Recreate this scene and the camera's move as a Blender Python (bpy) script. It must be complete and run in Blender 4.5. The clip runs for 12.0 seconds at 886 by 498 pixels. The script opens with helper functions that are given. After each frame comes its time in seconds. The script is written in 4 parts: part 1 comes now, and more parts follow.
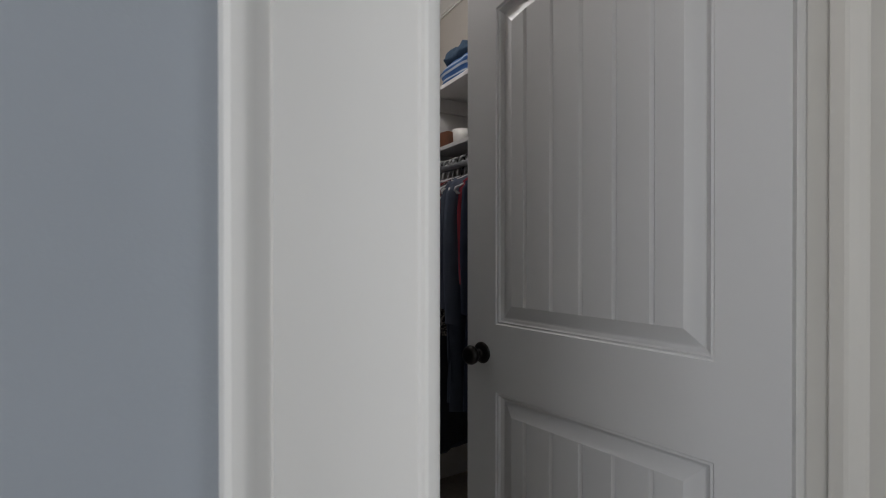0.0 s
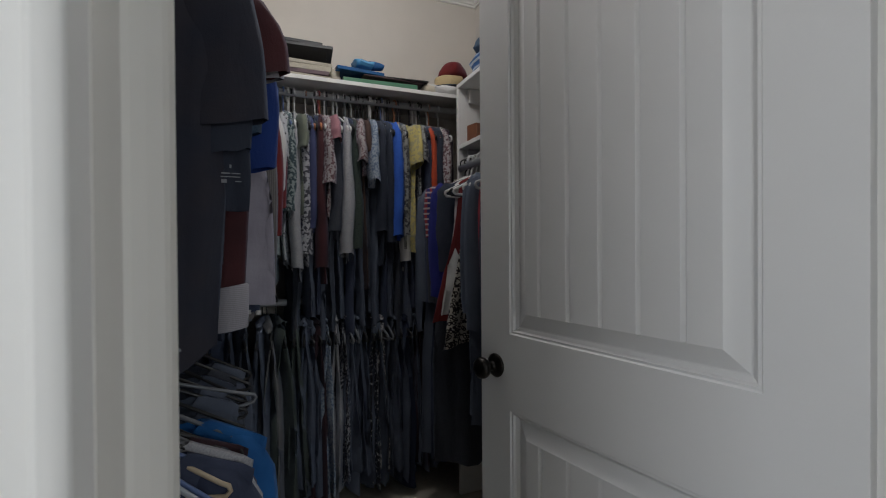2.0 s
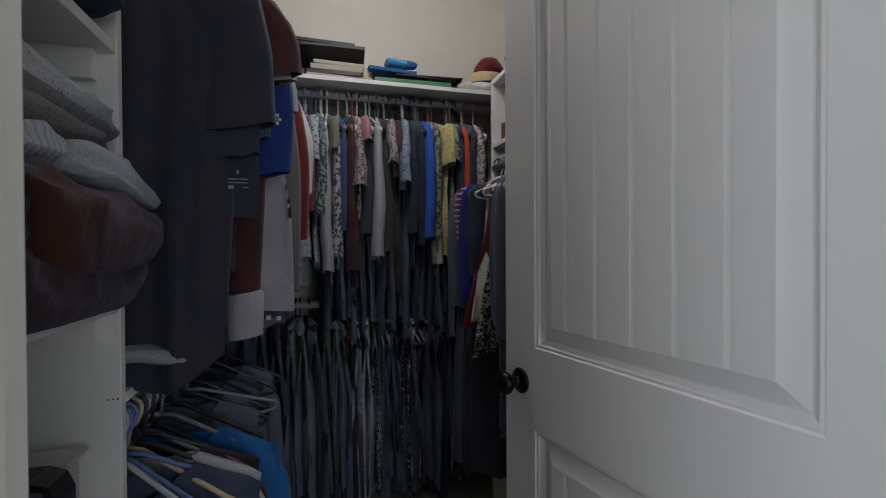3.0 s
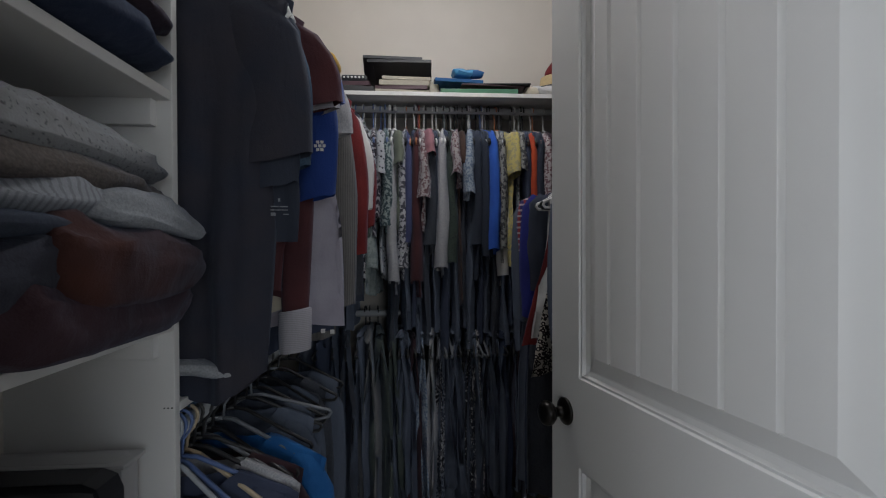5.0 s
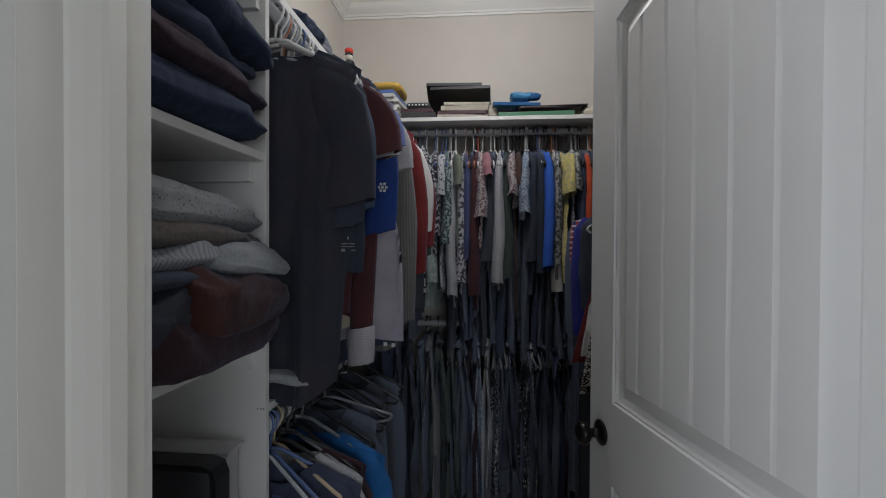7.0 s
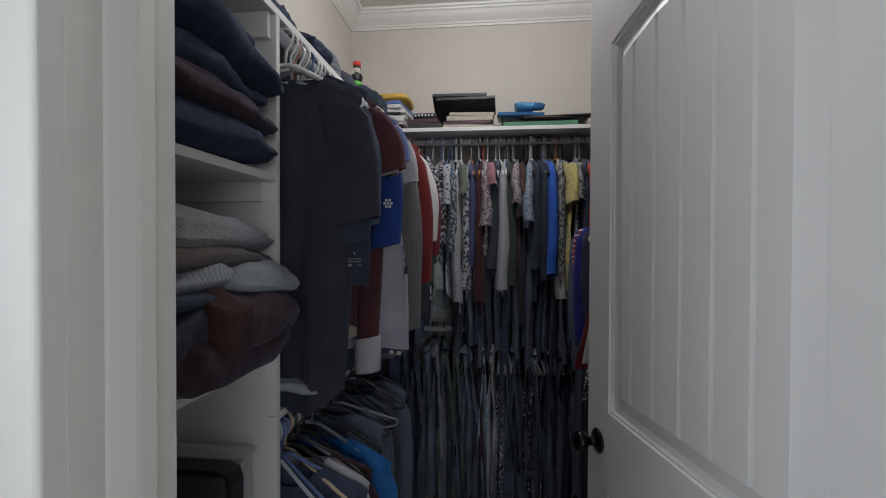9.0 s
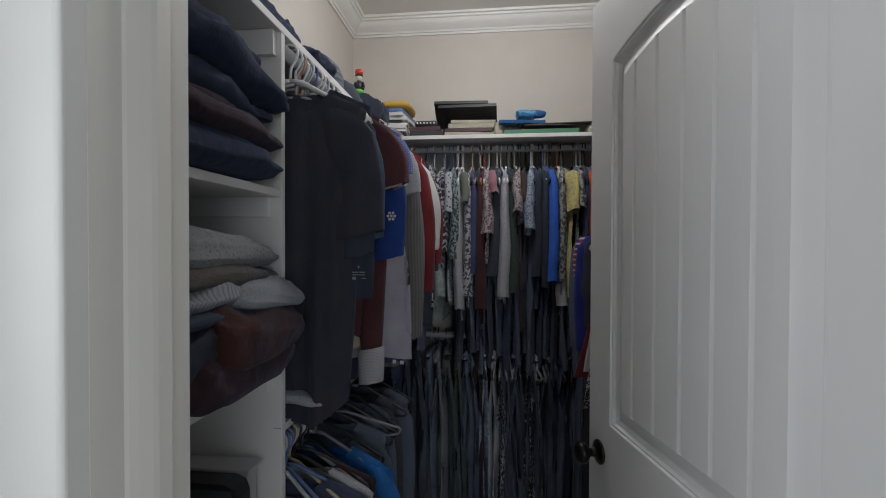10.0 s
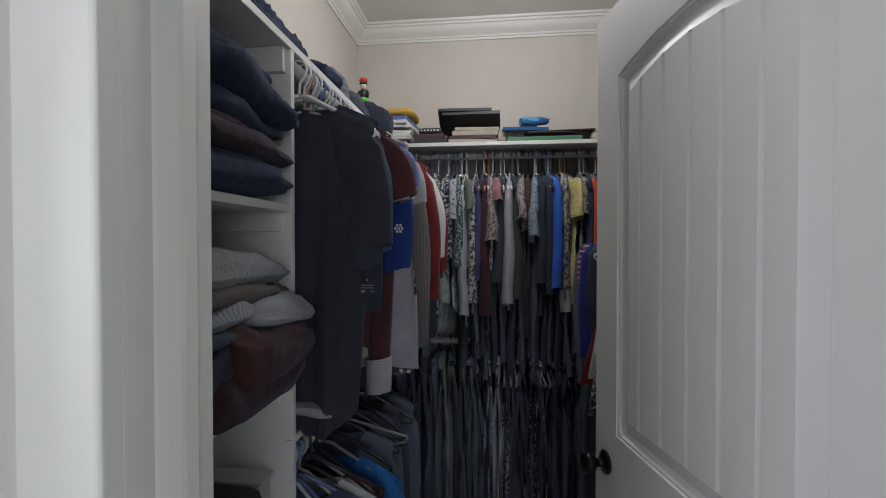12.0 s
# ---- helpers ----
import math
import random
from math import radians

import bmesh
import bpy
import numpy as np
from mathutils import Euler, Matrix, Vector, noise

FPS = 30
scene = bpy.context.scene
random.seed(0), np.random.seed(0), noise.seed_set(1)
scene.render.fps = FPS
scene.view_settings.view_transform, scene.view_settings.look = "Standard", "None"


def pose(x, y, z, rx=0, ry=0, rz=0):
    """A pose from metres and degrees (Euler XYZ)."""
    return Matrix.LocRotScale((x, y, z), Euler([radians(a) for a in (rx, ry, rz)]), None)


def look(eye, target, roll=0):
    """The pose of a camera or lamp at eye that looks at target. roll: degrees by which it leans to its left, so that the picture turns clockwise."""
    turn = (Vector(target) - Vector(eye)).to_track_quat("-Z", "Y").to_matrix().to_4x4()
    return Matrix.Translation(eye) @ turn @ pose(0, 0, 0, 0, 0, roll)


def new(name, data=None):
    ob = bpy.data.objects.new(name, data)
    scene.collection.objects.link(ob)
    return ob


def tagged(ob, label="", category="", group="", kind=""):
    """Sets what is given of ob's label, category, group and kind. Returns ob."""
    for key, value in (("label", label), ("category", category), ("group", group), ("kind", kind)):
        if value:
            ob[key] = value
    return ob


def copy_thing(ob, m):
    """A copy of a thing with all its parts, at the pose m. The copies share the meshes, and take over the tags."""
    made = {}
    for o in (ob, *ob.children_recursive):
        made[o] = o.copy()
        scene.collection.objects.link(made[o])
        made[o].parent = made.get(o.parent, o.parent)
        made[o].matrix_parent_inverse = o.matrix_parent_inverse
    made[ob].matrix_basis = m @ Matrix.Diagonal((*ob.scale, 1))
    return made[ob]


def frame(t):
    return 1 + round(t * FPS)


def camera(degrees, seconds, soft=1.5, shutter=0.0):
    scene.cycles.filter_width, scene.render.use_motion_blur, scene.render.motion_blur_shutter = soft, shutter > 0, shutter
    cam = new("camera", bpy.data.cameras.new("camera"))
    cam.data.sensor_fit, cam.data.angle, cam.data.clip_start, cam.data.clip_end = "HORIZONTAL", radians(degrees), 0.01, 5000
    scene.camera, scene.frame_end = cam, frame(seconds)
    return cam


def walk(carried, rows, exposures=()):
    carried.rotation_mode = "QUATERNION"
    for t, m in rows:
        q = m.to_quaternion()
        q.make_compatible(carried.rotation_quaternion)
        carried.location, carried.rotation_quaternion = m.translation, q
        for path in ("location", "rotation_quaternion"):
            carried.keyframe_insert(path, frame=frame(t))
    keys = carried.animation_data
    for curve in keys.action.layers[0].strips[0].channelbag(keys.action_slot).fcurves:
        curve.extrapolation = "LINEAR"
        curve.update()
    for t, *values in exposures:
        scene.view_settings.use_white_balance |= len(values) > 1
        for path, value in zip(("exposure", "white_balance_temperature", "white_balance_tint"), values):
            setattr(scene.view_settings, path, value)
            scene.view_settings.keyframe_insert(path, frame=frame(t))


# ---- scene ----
cam = camera(89.6, 12.0, soft=1.0, shutter=0.5)
PATH = [
    (0, (-0.027, -0.017, 1.227), (0.96, 1.723, 1.219), -0.0),
    (0.5, (0.006, 0.019, 1.225), (0.992, 1.759, 1.21), -0.3),
    (1, (0.043, 0.05, 1.232), (1.018, 1.796, 1.217), -0.2),
    (1.4, (0.074, 0.044, 1.237), (0.997, 1.818, 1.23), -0.1),
    (1.5, (0.088, 0.045, 1.238), (0.988, 1.831, 1.225), -0.3),
    (2, (0.155, 0.029, 1.234), (0.902, 1.884, 1.218), -0.4),
    (2.5, (0.196, 0.043, 1.242), (0.84, 1.936, 1.223), -0.3),
    (3, (0.243, 0.069, 1.252), (0.788, 1.993, 1.231), -0.3),
    (3.2, (0.254, 0.079, 1.256), (0.75, 2.016, 1.233), -0.4),
    (4.8, (0.344, 0.081, 1.292), (0.553, 2.07, 1.272), -0.1),
    (5, (0.373, 0.066, 1.301), (0.51, 2.061, 1.282), -0.2),
    (5.5, (0.4, 0.024, 1.32), (0.435, 2.024, 1.3), 0.0),
    (6, (0.406, -0.014, 1.337), (0.341, 1.985, 1.316), 0.2),
    (6.5, (0.415, -0.044, 1.362), (0.275, 1.951, 1.34), 0.2),
    (7, (0.424, -0.062, 1.384), (0.255, 1.931, 1.359), 0.3),
    (9, (0.447, -0.108, 1.425), (0.235, 1.881, 1.397), 0.2),
    (9.5, (0.448, -0.113, 1.44), (0.233, 1.875, 1.413), 0.1),
    (10, (0.441, -0.122, 1.461), (0.228, 1.867, 1.432), 0.2),
    (10.5, (0.435, -0.129, 1.474), (0.22, 1.859, 1.447), 0.1),
    (11, (0.426, -0.138, 1.487), (0.212, 1.851, 1.458), 0.1),
    (11.5, (0.417, -0.137, 1.492), (0.205, 1.851, 1.461), 0.1),
    (12, (0.424, -0.137, 1.497), (0.208, 1.851, 1.466), -0.0),
]
walk(cam, [(t, look(eye, target, roll)) for t, eye, target, roll in PATH], exposures=[(0.0, -0.2, 6550, 12), (1.3, -0.24, 6550, 12), (2.1, 0.02, 6450, 10), (2.6, 0.05, 6400, 10), (5.0, 0.16, 6300, 10), (9.0, 0.14, 6350, 10), (12.0, 0.14, 6350, 10)])


# ---- light ----
world = bpy.data.worlds.new("world")
scene.world = world
world.use_nodes = True
wn = world.node_tree
bg = wn.nodes["Background"]
sky = wn.nodes.new("ShaderNodeTexSky")
sky.sky_type, sky.sun_disc = 'NISHITA', False
sky.sun_elevation, sky.sun_rotation = radians(35), radians(200)
wn.links.new(sky.outputs["Color"], bg.inputs["Color"])
bg.inputs["Strength"].default_value = 0.1


def area_lamp(name, at, target, sx, sy, watts, colour):
    data = bpy.data.lights.new(name, 'AREA')
    data.shape, data.size, data.size_y = 'RECTANGLE', sx, sy
    data.energy, data.color = watts, colour
    ob = new(name, data)
    ob.matrix_world = look(at, target)
    return ob


# two unseen window lamps, added: one lights the left jamb, one the door
area_lamp("window_fill_light", (1.45, -2.98, 1.55), (1.0, 0.0, 1.4), 1.4, 1.3, 22.5, (0.91, 0.955, 1.0))
area_lamp("window_fill_light", (-2.18, -1.25, 1.55), (0.0, -0.6, 1.4), 1.4, 1.3, 29.5, (0.91, 0.955, 1.0))


# unseen bedroom fill lamp, added to light the door and bevels from above
room_fill = bpy.data.lights.new("room_fill_bulb", 'POINT')
room_fill.shadow_soft_size, room_fill.energy, room_fill.color = 0.16, 13.0, (1.0, 0.98, 0.97)
new("room_fill_bulb", room_fill).location = (-0.9, -0.9, 2.55)

# the closet's ceiling lamp, above the doorway's view
lamp = bpy.data.lights.new("ceiling_lamp_bulb", 'POINT')
lamp.shadow_soft_size, lamp.energy, lamp.color = 0.09, 14.5, (1.0, 0.985, 0.975)
lamp_ob = new("ceiling_lamp_bulb", lamp)
lamp_ob.location = (0.48, 1.5, 2.59)


# ---- materials ----
def material(name, colour, rough=0.6, metal=0.0, vary=0.06, scale=6.0, bump=0.0, bump_scale=200.0, spec=0.5):
    m = bpy.data.materials.new(name)
    m.use_nodes = True
    nt = m.node_tree
    b = nt.nodes["Principled BSDF"]
    b.inputs["Roughness"].default_value = rough
    b.inputs["Metallic"].default_value = metal
    b.inputs["Specular IOR Level"].default_value = spec
    tc = nt.nodes.new("ShaderNodeTexCoord")
    n1 = nt.nodes.new("ShaderNodeTexNoise")
    n1.inputs["Scale"].default_value = scale
    n1.inputs["Detail"].default_value = 6
    nt.links.new(tc.outputs["Object"], n1.inputs["Vector"])
    mix = nt.nodes.new("ShaderNodeMix")
    mix.data_type = 'RGBA'
    lo = [c * (1 - vary) for c in colour]
    hi = [min(1, c * (1 + vary)) for c in colour]
    mix.inputs[6].default_value = (*lo, 1)
    mix.inputs[7].default_value = (*hi, 1)
    nt.links.new(n1.outputs["Fac"], mix.inputs[0])
    nt.links.new(mix.outputs[2], b.inputs["Base Color"])
    if bump:
        n2 = nt.nodes.new("ShaderNodeTexNoise")
        n2.inputs["Scale"].default_value = bump_scale
        n2.inputs["Detail"].default_value = 3
        nt.links.new(tc.outputs["Object"], n2.inputs["Vector"])
        bp = nt.nodes.new("ShaderNodeBump")
        bp.inputs["Strength"].default_value = bump
        bp.inputs["Distance"].default_value = 0.002
        nt.links.new(n2.outputs["Fac"], bp.inputs["Height"])
        nt.links.new(bp.outputs["Normal"], b.inputs["Normal"])
    return m


BEIGE = material("beige wall paint", (0.55, 0.515, 0.47), 0.75, bump=0.15, bump_scale=350)
BLUEGREY = material("blue grey wall paint", (0.31, 0.34, 0.375), 0.75, bump=0.15, bump_scale=350)
CEIL = material("white ceiling paint", (0.72, 0.71, 0.68), 0.85, bump=0.2, bump_scale=250)
TRIM = material("white semi-gloss trim paint", (0.735, 0.725, 0.70), 0.52, vary=0.03, scale=3, bump=0.06, bump_scale=90)
DOORPAINT = material("white door paint", (0.70, 0.70, 0.70), 0.5, vary=0.03, scale=3, bump=0.08, bump_scale=160)
SHELF = material("white painted shelf board", (0.66, 0.65, 0.64), 0.5, vary=0.05, scale=5, bump=0.08, bump_scale=60)
# unseen carpet, its colour lightened to bounce light into the low closet
CARPET = material("beige carpet", (0.46, 0.42, 0.36), 0.95, vary=0.2, scale=40, bump=0.6, bump_scale=500)
# jamb trim, toned warmer than the casing
JAMBCREAM = material("cream-toned trim", (0.73, 0.708, 0.66), 0.5, vary=0.03, scale=3, bump=0.06, bump_scale=90)
BRONZE = material("dark oil-rubbed bronze", (0.02, 0.018, 0.017), 0.3, metal=0.8, vary=0.2, scale=30)
ROD = material("grey coated closet rod", (0.36, 0.37, 0.39), 0.4, vary=0.05)


# ---- mesh helpers ----
def finish(name, bm, mat, parent=None, smooth=False):
    bmesh.ops.recalc_face_normals(bm, faces=bm.faces)
    me = bpy.data.meshes.new(name)
    bm.to_mesh(me)
    bm.free()
    if smooth:
        for p in me.polygons:
            p.use_smooth = True
    if smooth in ("angle", "crisp"):
        me.set_sharp_from_angle(angle=radians(28 if smooth == "angle" else 7))
    for m in (mat if isinstance(mat, (list, tuple)) else [mat]):
        me.materials.append(m)
    ob = new(name, me)
    if parent is not None:
        ob.parent = parent
    return ob


def part(name, bm, mat, parent, label="", smooth=False):
    ob = finish(name, bm, mat, parent, smooth)
    if label:
        tagged(ob, label)
    return ob


def box(bm, x0, x1, y0, y1, z0, z1, bevel=0.0):
    vs = [bm.verts.new(p) for p in ((x0, y0, z0), (x1, y0, z0), (x1, y1, z0), (x0, y1, z0), (x0, y0, z1), (x1, y0, z1), (x1, y1, z1), (x0, y1, z1))]
    fs = [bm.faces.new([vs[i] for i in q]) for q in ((3, 2, 1, 0), (4, 5, 6, 7), (0, 1, 5, 4), (1, 2, 6, 5), (2, 3, 7, 6), (3, 0, 4, 7))]
    if bevel:
        es = list({e for f in fs for e in f.edges})
        bmesh.ops.bevel(bm, geom=es, offset=bevel, segments=2, affect='EDGES', profile=0.5)
    return bm


def boxes(*dims, bevel=0.0):
    bm = bmesh.new()
    for d in dims:
        box(bm, *d, bevel=bevel)
    return bm


def sweep(bm, profile, place, closed=True):
    """profile: (u, v) points; place(k, u, v) for k = 0, 1 gives the two ends of a straight moulding."""
    rings = [[bm.verts.new(place(k, u, v)) for u, v in profile] for k in (0, 1)]
    n = len(profile)
    for i in range(n if closed else n - 1):
        bm.faces.new((rings[0][i], rings[0][(i + 1) % n], rings[1][(i + 1) % n], rings[1][i]))
    if closed:
        bm.faces.new(rings[0])
        bm.faces.new(list(reversed(rings[1])))
    return bm


def tube(bm, pts, r, n=8, caps=True):
    """A round bar along pts."""
    pts = [Vector(p) for p in pts]
    rings = []
    side = None
    for i, p in enumerate(pts):
        d = (pts[min(i + 1, len(pts) - 1)] - pts[max(i - 1, 0)]).normalized()
        if side is None:
            side = d.orthogonal().normalized()
        side = (side - d * side.dot(d)).normalized()
        up = d.cross(side)
        rr = r[i] if isinstance(r, (list, tuple)) else r
        rings.append([bm.verts.new(p + rr * (math.cos(a) * side + math.sin(a) * up)) for a in [2 * math.pi * k / n for k in range(n)]])
    for a, b in zip(rings, rings[1:]):
        for k in range(n):
            bm.faces.new((a[k], a[(k + 1) % n], b[(k + 1) % n], b[k]))
    if caps:
        bm.faces.new(list(reversed(rings[0])))
        bm.faces.new(rings[-1])
    return bm


def lathe(bm, prof, m, n=24):
    """prof: (radius, height) pairs turned about z, laid at the pose m."""
    rings = [[bm.verts.new(m @ Vector((r * math.cos(2 * math.pi * k / n), r * math.sin(2 * math.pi * k / n), h))) for k in range(n)] for r, h in prof]
    for a, b in zip(rings, rings[1:]):
        for k in range(n):
            bm.faces.new((a[k], a[(k + 1) % n], b[(k + 1) % n], b[k]))
    bm.faces.new(list(reversed(rings[0])))
    bm.faces.new(rings[-1])
    return bm


def structure(name, bm, mat, label, category, smooth="angle"):
    return tagged(finish(name, bm, mat, None, smooth), label, category, kind="structure")


# ---- the closet's shell: x across, y into the closet ----
FLOOR, CEILING = 0.04, 2.762
WEST, EAST, NORTH = -0.38, 1.365, 2.48
JL, JR = 0.098, 0.905          # faces of the two jambs
Y0, Y1 = 0.226, 0.345          # faces of the door wall
HEAD = 2.105
RW, RE, RS = -2.2, 2.6, -3.0   # the bedroom

structure("floor", boxes((RW - 0.1, RE + 0.1, RS - 0.1, NORTH + 0.1, FLOOR - 0.1, FLOOR)), CARPET, "unseen beige carpet, lightened to bounce light into the closet", "floor")
structure("ceiling", boxes((RW - 0.1, RE + 0.1, RS - 0.1, NORTH + 0.1, CEILING, CEILING + 0.1)), CEIL, "matt white painted plaster ceiling", "ceiling")
structure("wall_north", boxes((WEST, EAST, NORTH, NORTH + 0.1, FLOOR, CEILING)), BEIGE, "warm beige painted wall behind the clothes", "wall")
structure("wall_west", boxes((WEST - 0.1, WEST, Y1, NORTH + 0.1, FLOOR, CEILING)), BEIGE, "warm beige painted closet side wall", "wall")
structure("wall_east", boxes((EAST, EAST + 0.1, Y1, NORTH + 0.1, FLOOR, CEILING)), BEIGE, "warm beige painted closet side wall", "wall")
MID = (Y0 + Y1) / 2
structure("wall_south_closet_side", boxes((WEST - 0.1, JL - 0.018, MID, Y1, FLOOR, CEILING), (JR + 0.018, EAST + 0.1, MID, Y1, FLOOR, CEILING), (JL - 0.018, JR + 0.018, MID, Y1, HEAD + 0.018, CEILING)), BEIGE, "warm beige painted wall round the closet doorway", "wall")
structure("wall_south_room_side", boxes((RW, JL - 0.018, Y0, MID, FLOOR, CEILING), (JR + 0.018, RE, Y0, MID, FLOOR, CEILING), (JL - 0.018, JR + 0.018, Y0, MID, HEAD + 0.018, CEILING)), BLUEGREY, "blue-grey painted bedroom wall beside the doorway", "wall")
# unseen bedroom walls, assumed; two have openings for the added window lamps
structure("wall_room_west", boxes((RW - 0.1, RW, RS, -1.95, FLOOR, CEILING), (RW - 0.1, RW, -0.55, MID, FLOOR, CEILING), (RW - 0.1, RW, -1.95, -0.55, FLOOR, 0.9), (RW - 0.1, RW, -1.95, -0.55, 2.2, CEILING)), BLUEGREY, "unseen blue-grey bedroom wall with an added window opening", "wall")
structure("wall_room_east", boxes((RE, RE + 0.1, RS, MID, FLOOR, CEILING)), BLUEGREY, "blue-grey painted bedroom wall", "wall")
structure("wall_room_south", boxes((RW - 0.1, 0.75, RS - 0.1, RS, FLOOR, CEILING), (2.15, RE + 0.1, RS - 0.1, RS, FLOOR, CEILING), (0.75, 2.15, RS - 0.1, RS, FLOOR, 0.9), (0.75, 2.15, RS - 0.1, RS, 2.2, CEILING)), BLUEGREY, "unseen blue-grey bedroom wall with an added window opening", "wall")

# crown moulding round the closet
CROWN = [(0, 0.105), (0, 0.0), (0.010, 0.0), (0.013, 0.012), (0.020, 0.014), (0.024, 0.024), (0.034, 0.032), (0.050, 0.046), (0.062, 0.064), (0.068, 0.076), (0.078, 0.080), (0.080, 0.090), (0.092, 0.093), (0.096, 0.105)]


def crown(name, axis, wall, sign, a, b):
    def place(k, u, v):
        along = (a + u) if k == 0 else (b - u)
        z = CEILING - 0.092 + v * 0.876
        return (along, wall + sign * u, z) if axis == "x" else (wall + sign * u, along, z)
    return structure(name, sweep(bmesh.new(), CROWN, place), TRIM, "white stepped crown moulding under the ceiling", "crown moulding")


crown("crown_north", "x", NORTH, -1, WEST, EAST)
crown("crown_west", "y", WEST, 1, Y1, NORTH)
crown("crown_east", "y", EAST, -1, Y1, NORTH)
crown("crown_south", "x", Y1, 1, WEST, EAST)

# ---- doorway: jambs, stops, casings ----
CASING = [(0, 0), (0, 0.0200), (0.0008, 0.0214), (0.0022, 0.0222), (0.0055, 0.0226), (0.0085, 0.0222), (0.0102, 0.0208), (0.0110, 0.0180), (0.0125, 0.0166), (0.017, 0.0154), (0.022, 0.0144), (0.028, 0.0130), (0.036, 0.0119), (0.044, 0.0112), (0.052, 0.0110), (0.060, 0.0114), (0.068, 0.0122), (0.076, 0.0135), (0.084, 0.0146), (0.0895, 0.0154), (0.0905, 0.0142), (0.092, 0.0146), (0.0980, 0.0192), (0.1015, 0.0218), (0.104, 0.0227), (0.1085, 0.0225), (0.1112, 0.0205), (0.1125, 0.017), (0.1125, 0)]


def casing(name, face, sign, label, r):
    """Three mitred lengths of colonial casing round the doorway on one face of the wall."""
    out = []
    for side, jx, s in (("left", JL - r, -1), ("right", JR + r, 1)):
        out.append(sweep(bmesh.new(), CASING, lambda k, u, v: (jx + s * u, face + sign * v, FLOOR if k == 0 else HEAD + r + u)))
    out.append(sweep(bmesh.new(), CASING, lambda k, u, v: ((JL - r - u) if k == 0 else (JR + r + u), face + sign * v, HEAD + r + u)))
    thing = structure(name, out[0], TRIM, label, "door casing")
    part("casing_leg", out[1], TRIM, thing, smooth="angle")
    part("casing_head", out[2], TRIM, thing, smooth="angle")
    return thing


casing("door_casing_room", Y0, -1, "white colonial casing with a cove and bead", 0.0005)
casing("door_casing_closet", Y1, 1, "white colonial casing on the closet side", 0.008)
jamb = structure("door_jamb", boxes((JL - 0.018, JL, Y0, Y1, FLOOR, HEAD + 0.018)), JAMBCREAM, "cream-toned white door jamb with stop", "door jamb")
part("jamb_leg", boxes((JR, JR + 0.018, Y0, Y1, FLOOR, HEAD + 0.018)), JAMBCREAM, jamb)
part("jamb_head", boxes((JL, JR, Y0, Y1, HEAD, HEAD + 0.018)), JAMBCREAM, jamb)
STOP = [(0, 0.262), (0, 0.310), (0.0125, 0.310), (0.0135, 0.308), (0.0135, 0.290), (0.0120, 0.284), (0.0070, 0.273), (0.0025, 0.265)]
part("door_stop", sweep(bmesh.new(), STOP, lambda k, u, v: (JL + u, v, (FLOOR, HEAD)[k])), JAMBCREAM, jamb)
part("door_stop", sweep(bmesh.new(), STOP, lambda k, u, v: (JR - u, v, (FLOOR, HEAD)[k])), JAMBCREAM, jamb)
part("door_stop", sweep(bmesh.new(), STOP, lambda k, u, v: ((JL, JR)[k], v, HEAD - u)), JAMBCREAM, jamb)


# ---- the door, standing open into the closet ----
DW, DB, DT, DTH = 0.797, 0.052, 2.097, 0.035
DOOR = pose(0.714, 1.136, 0, 0, 0, -77.95)


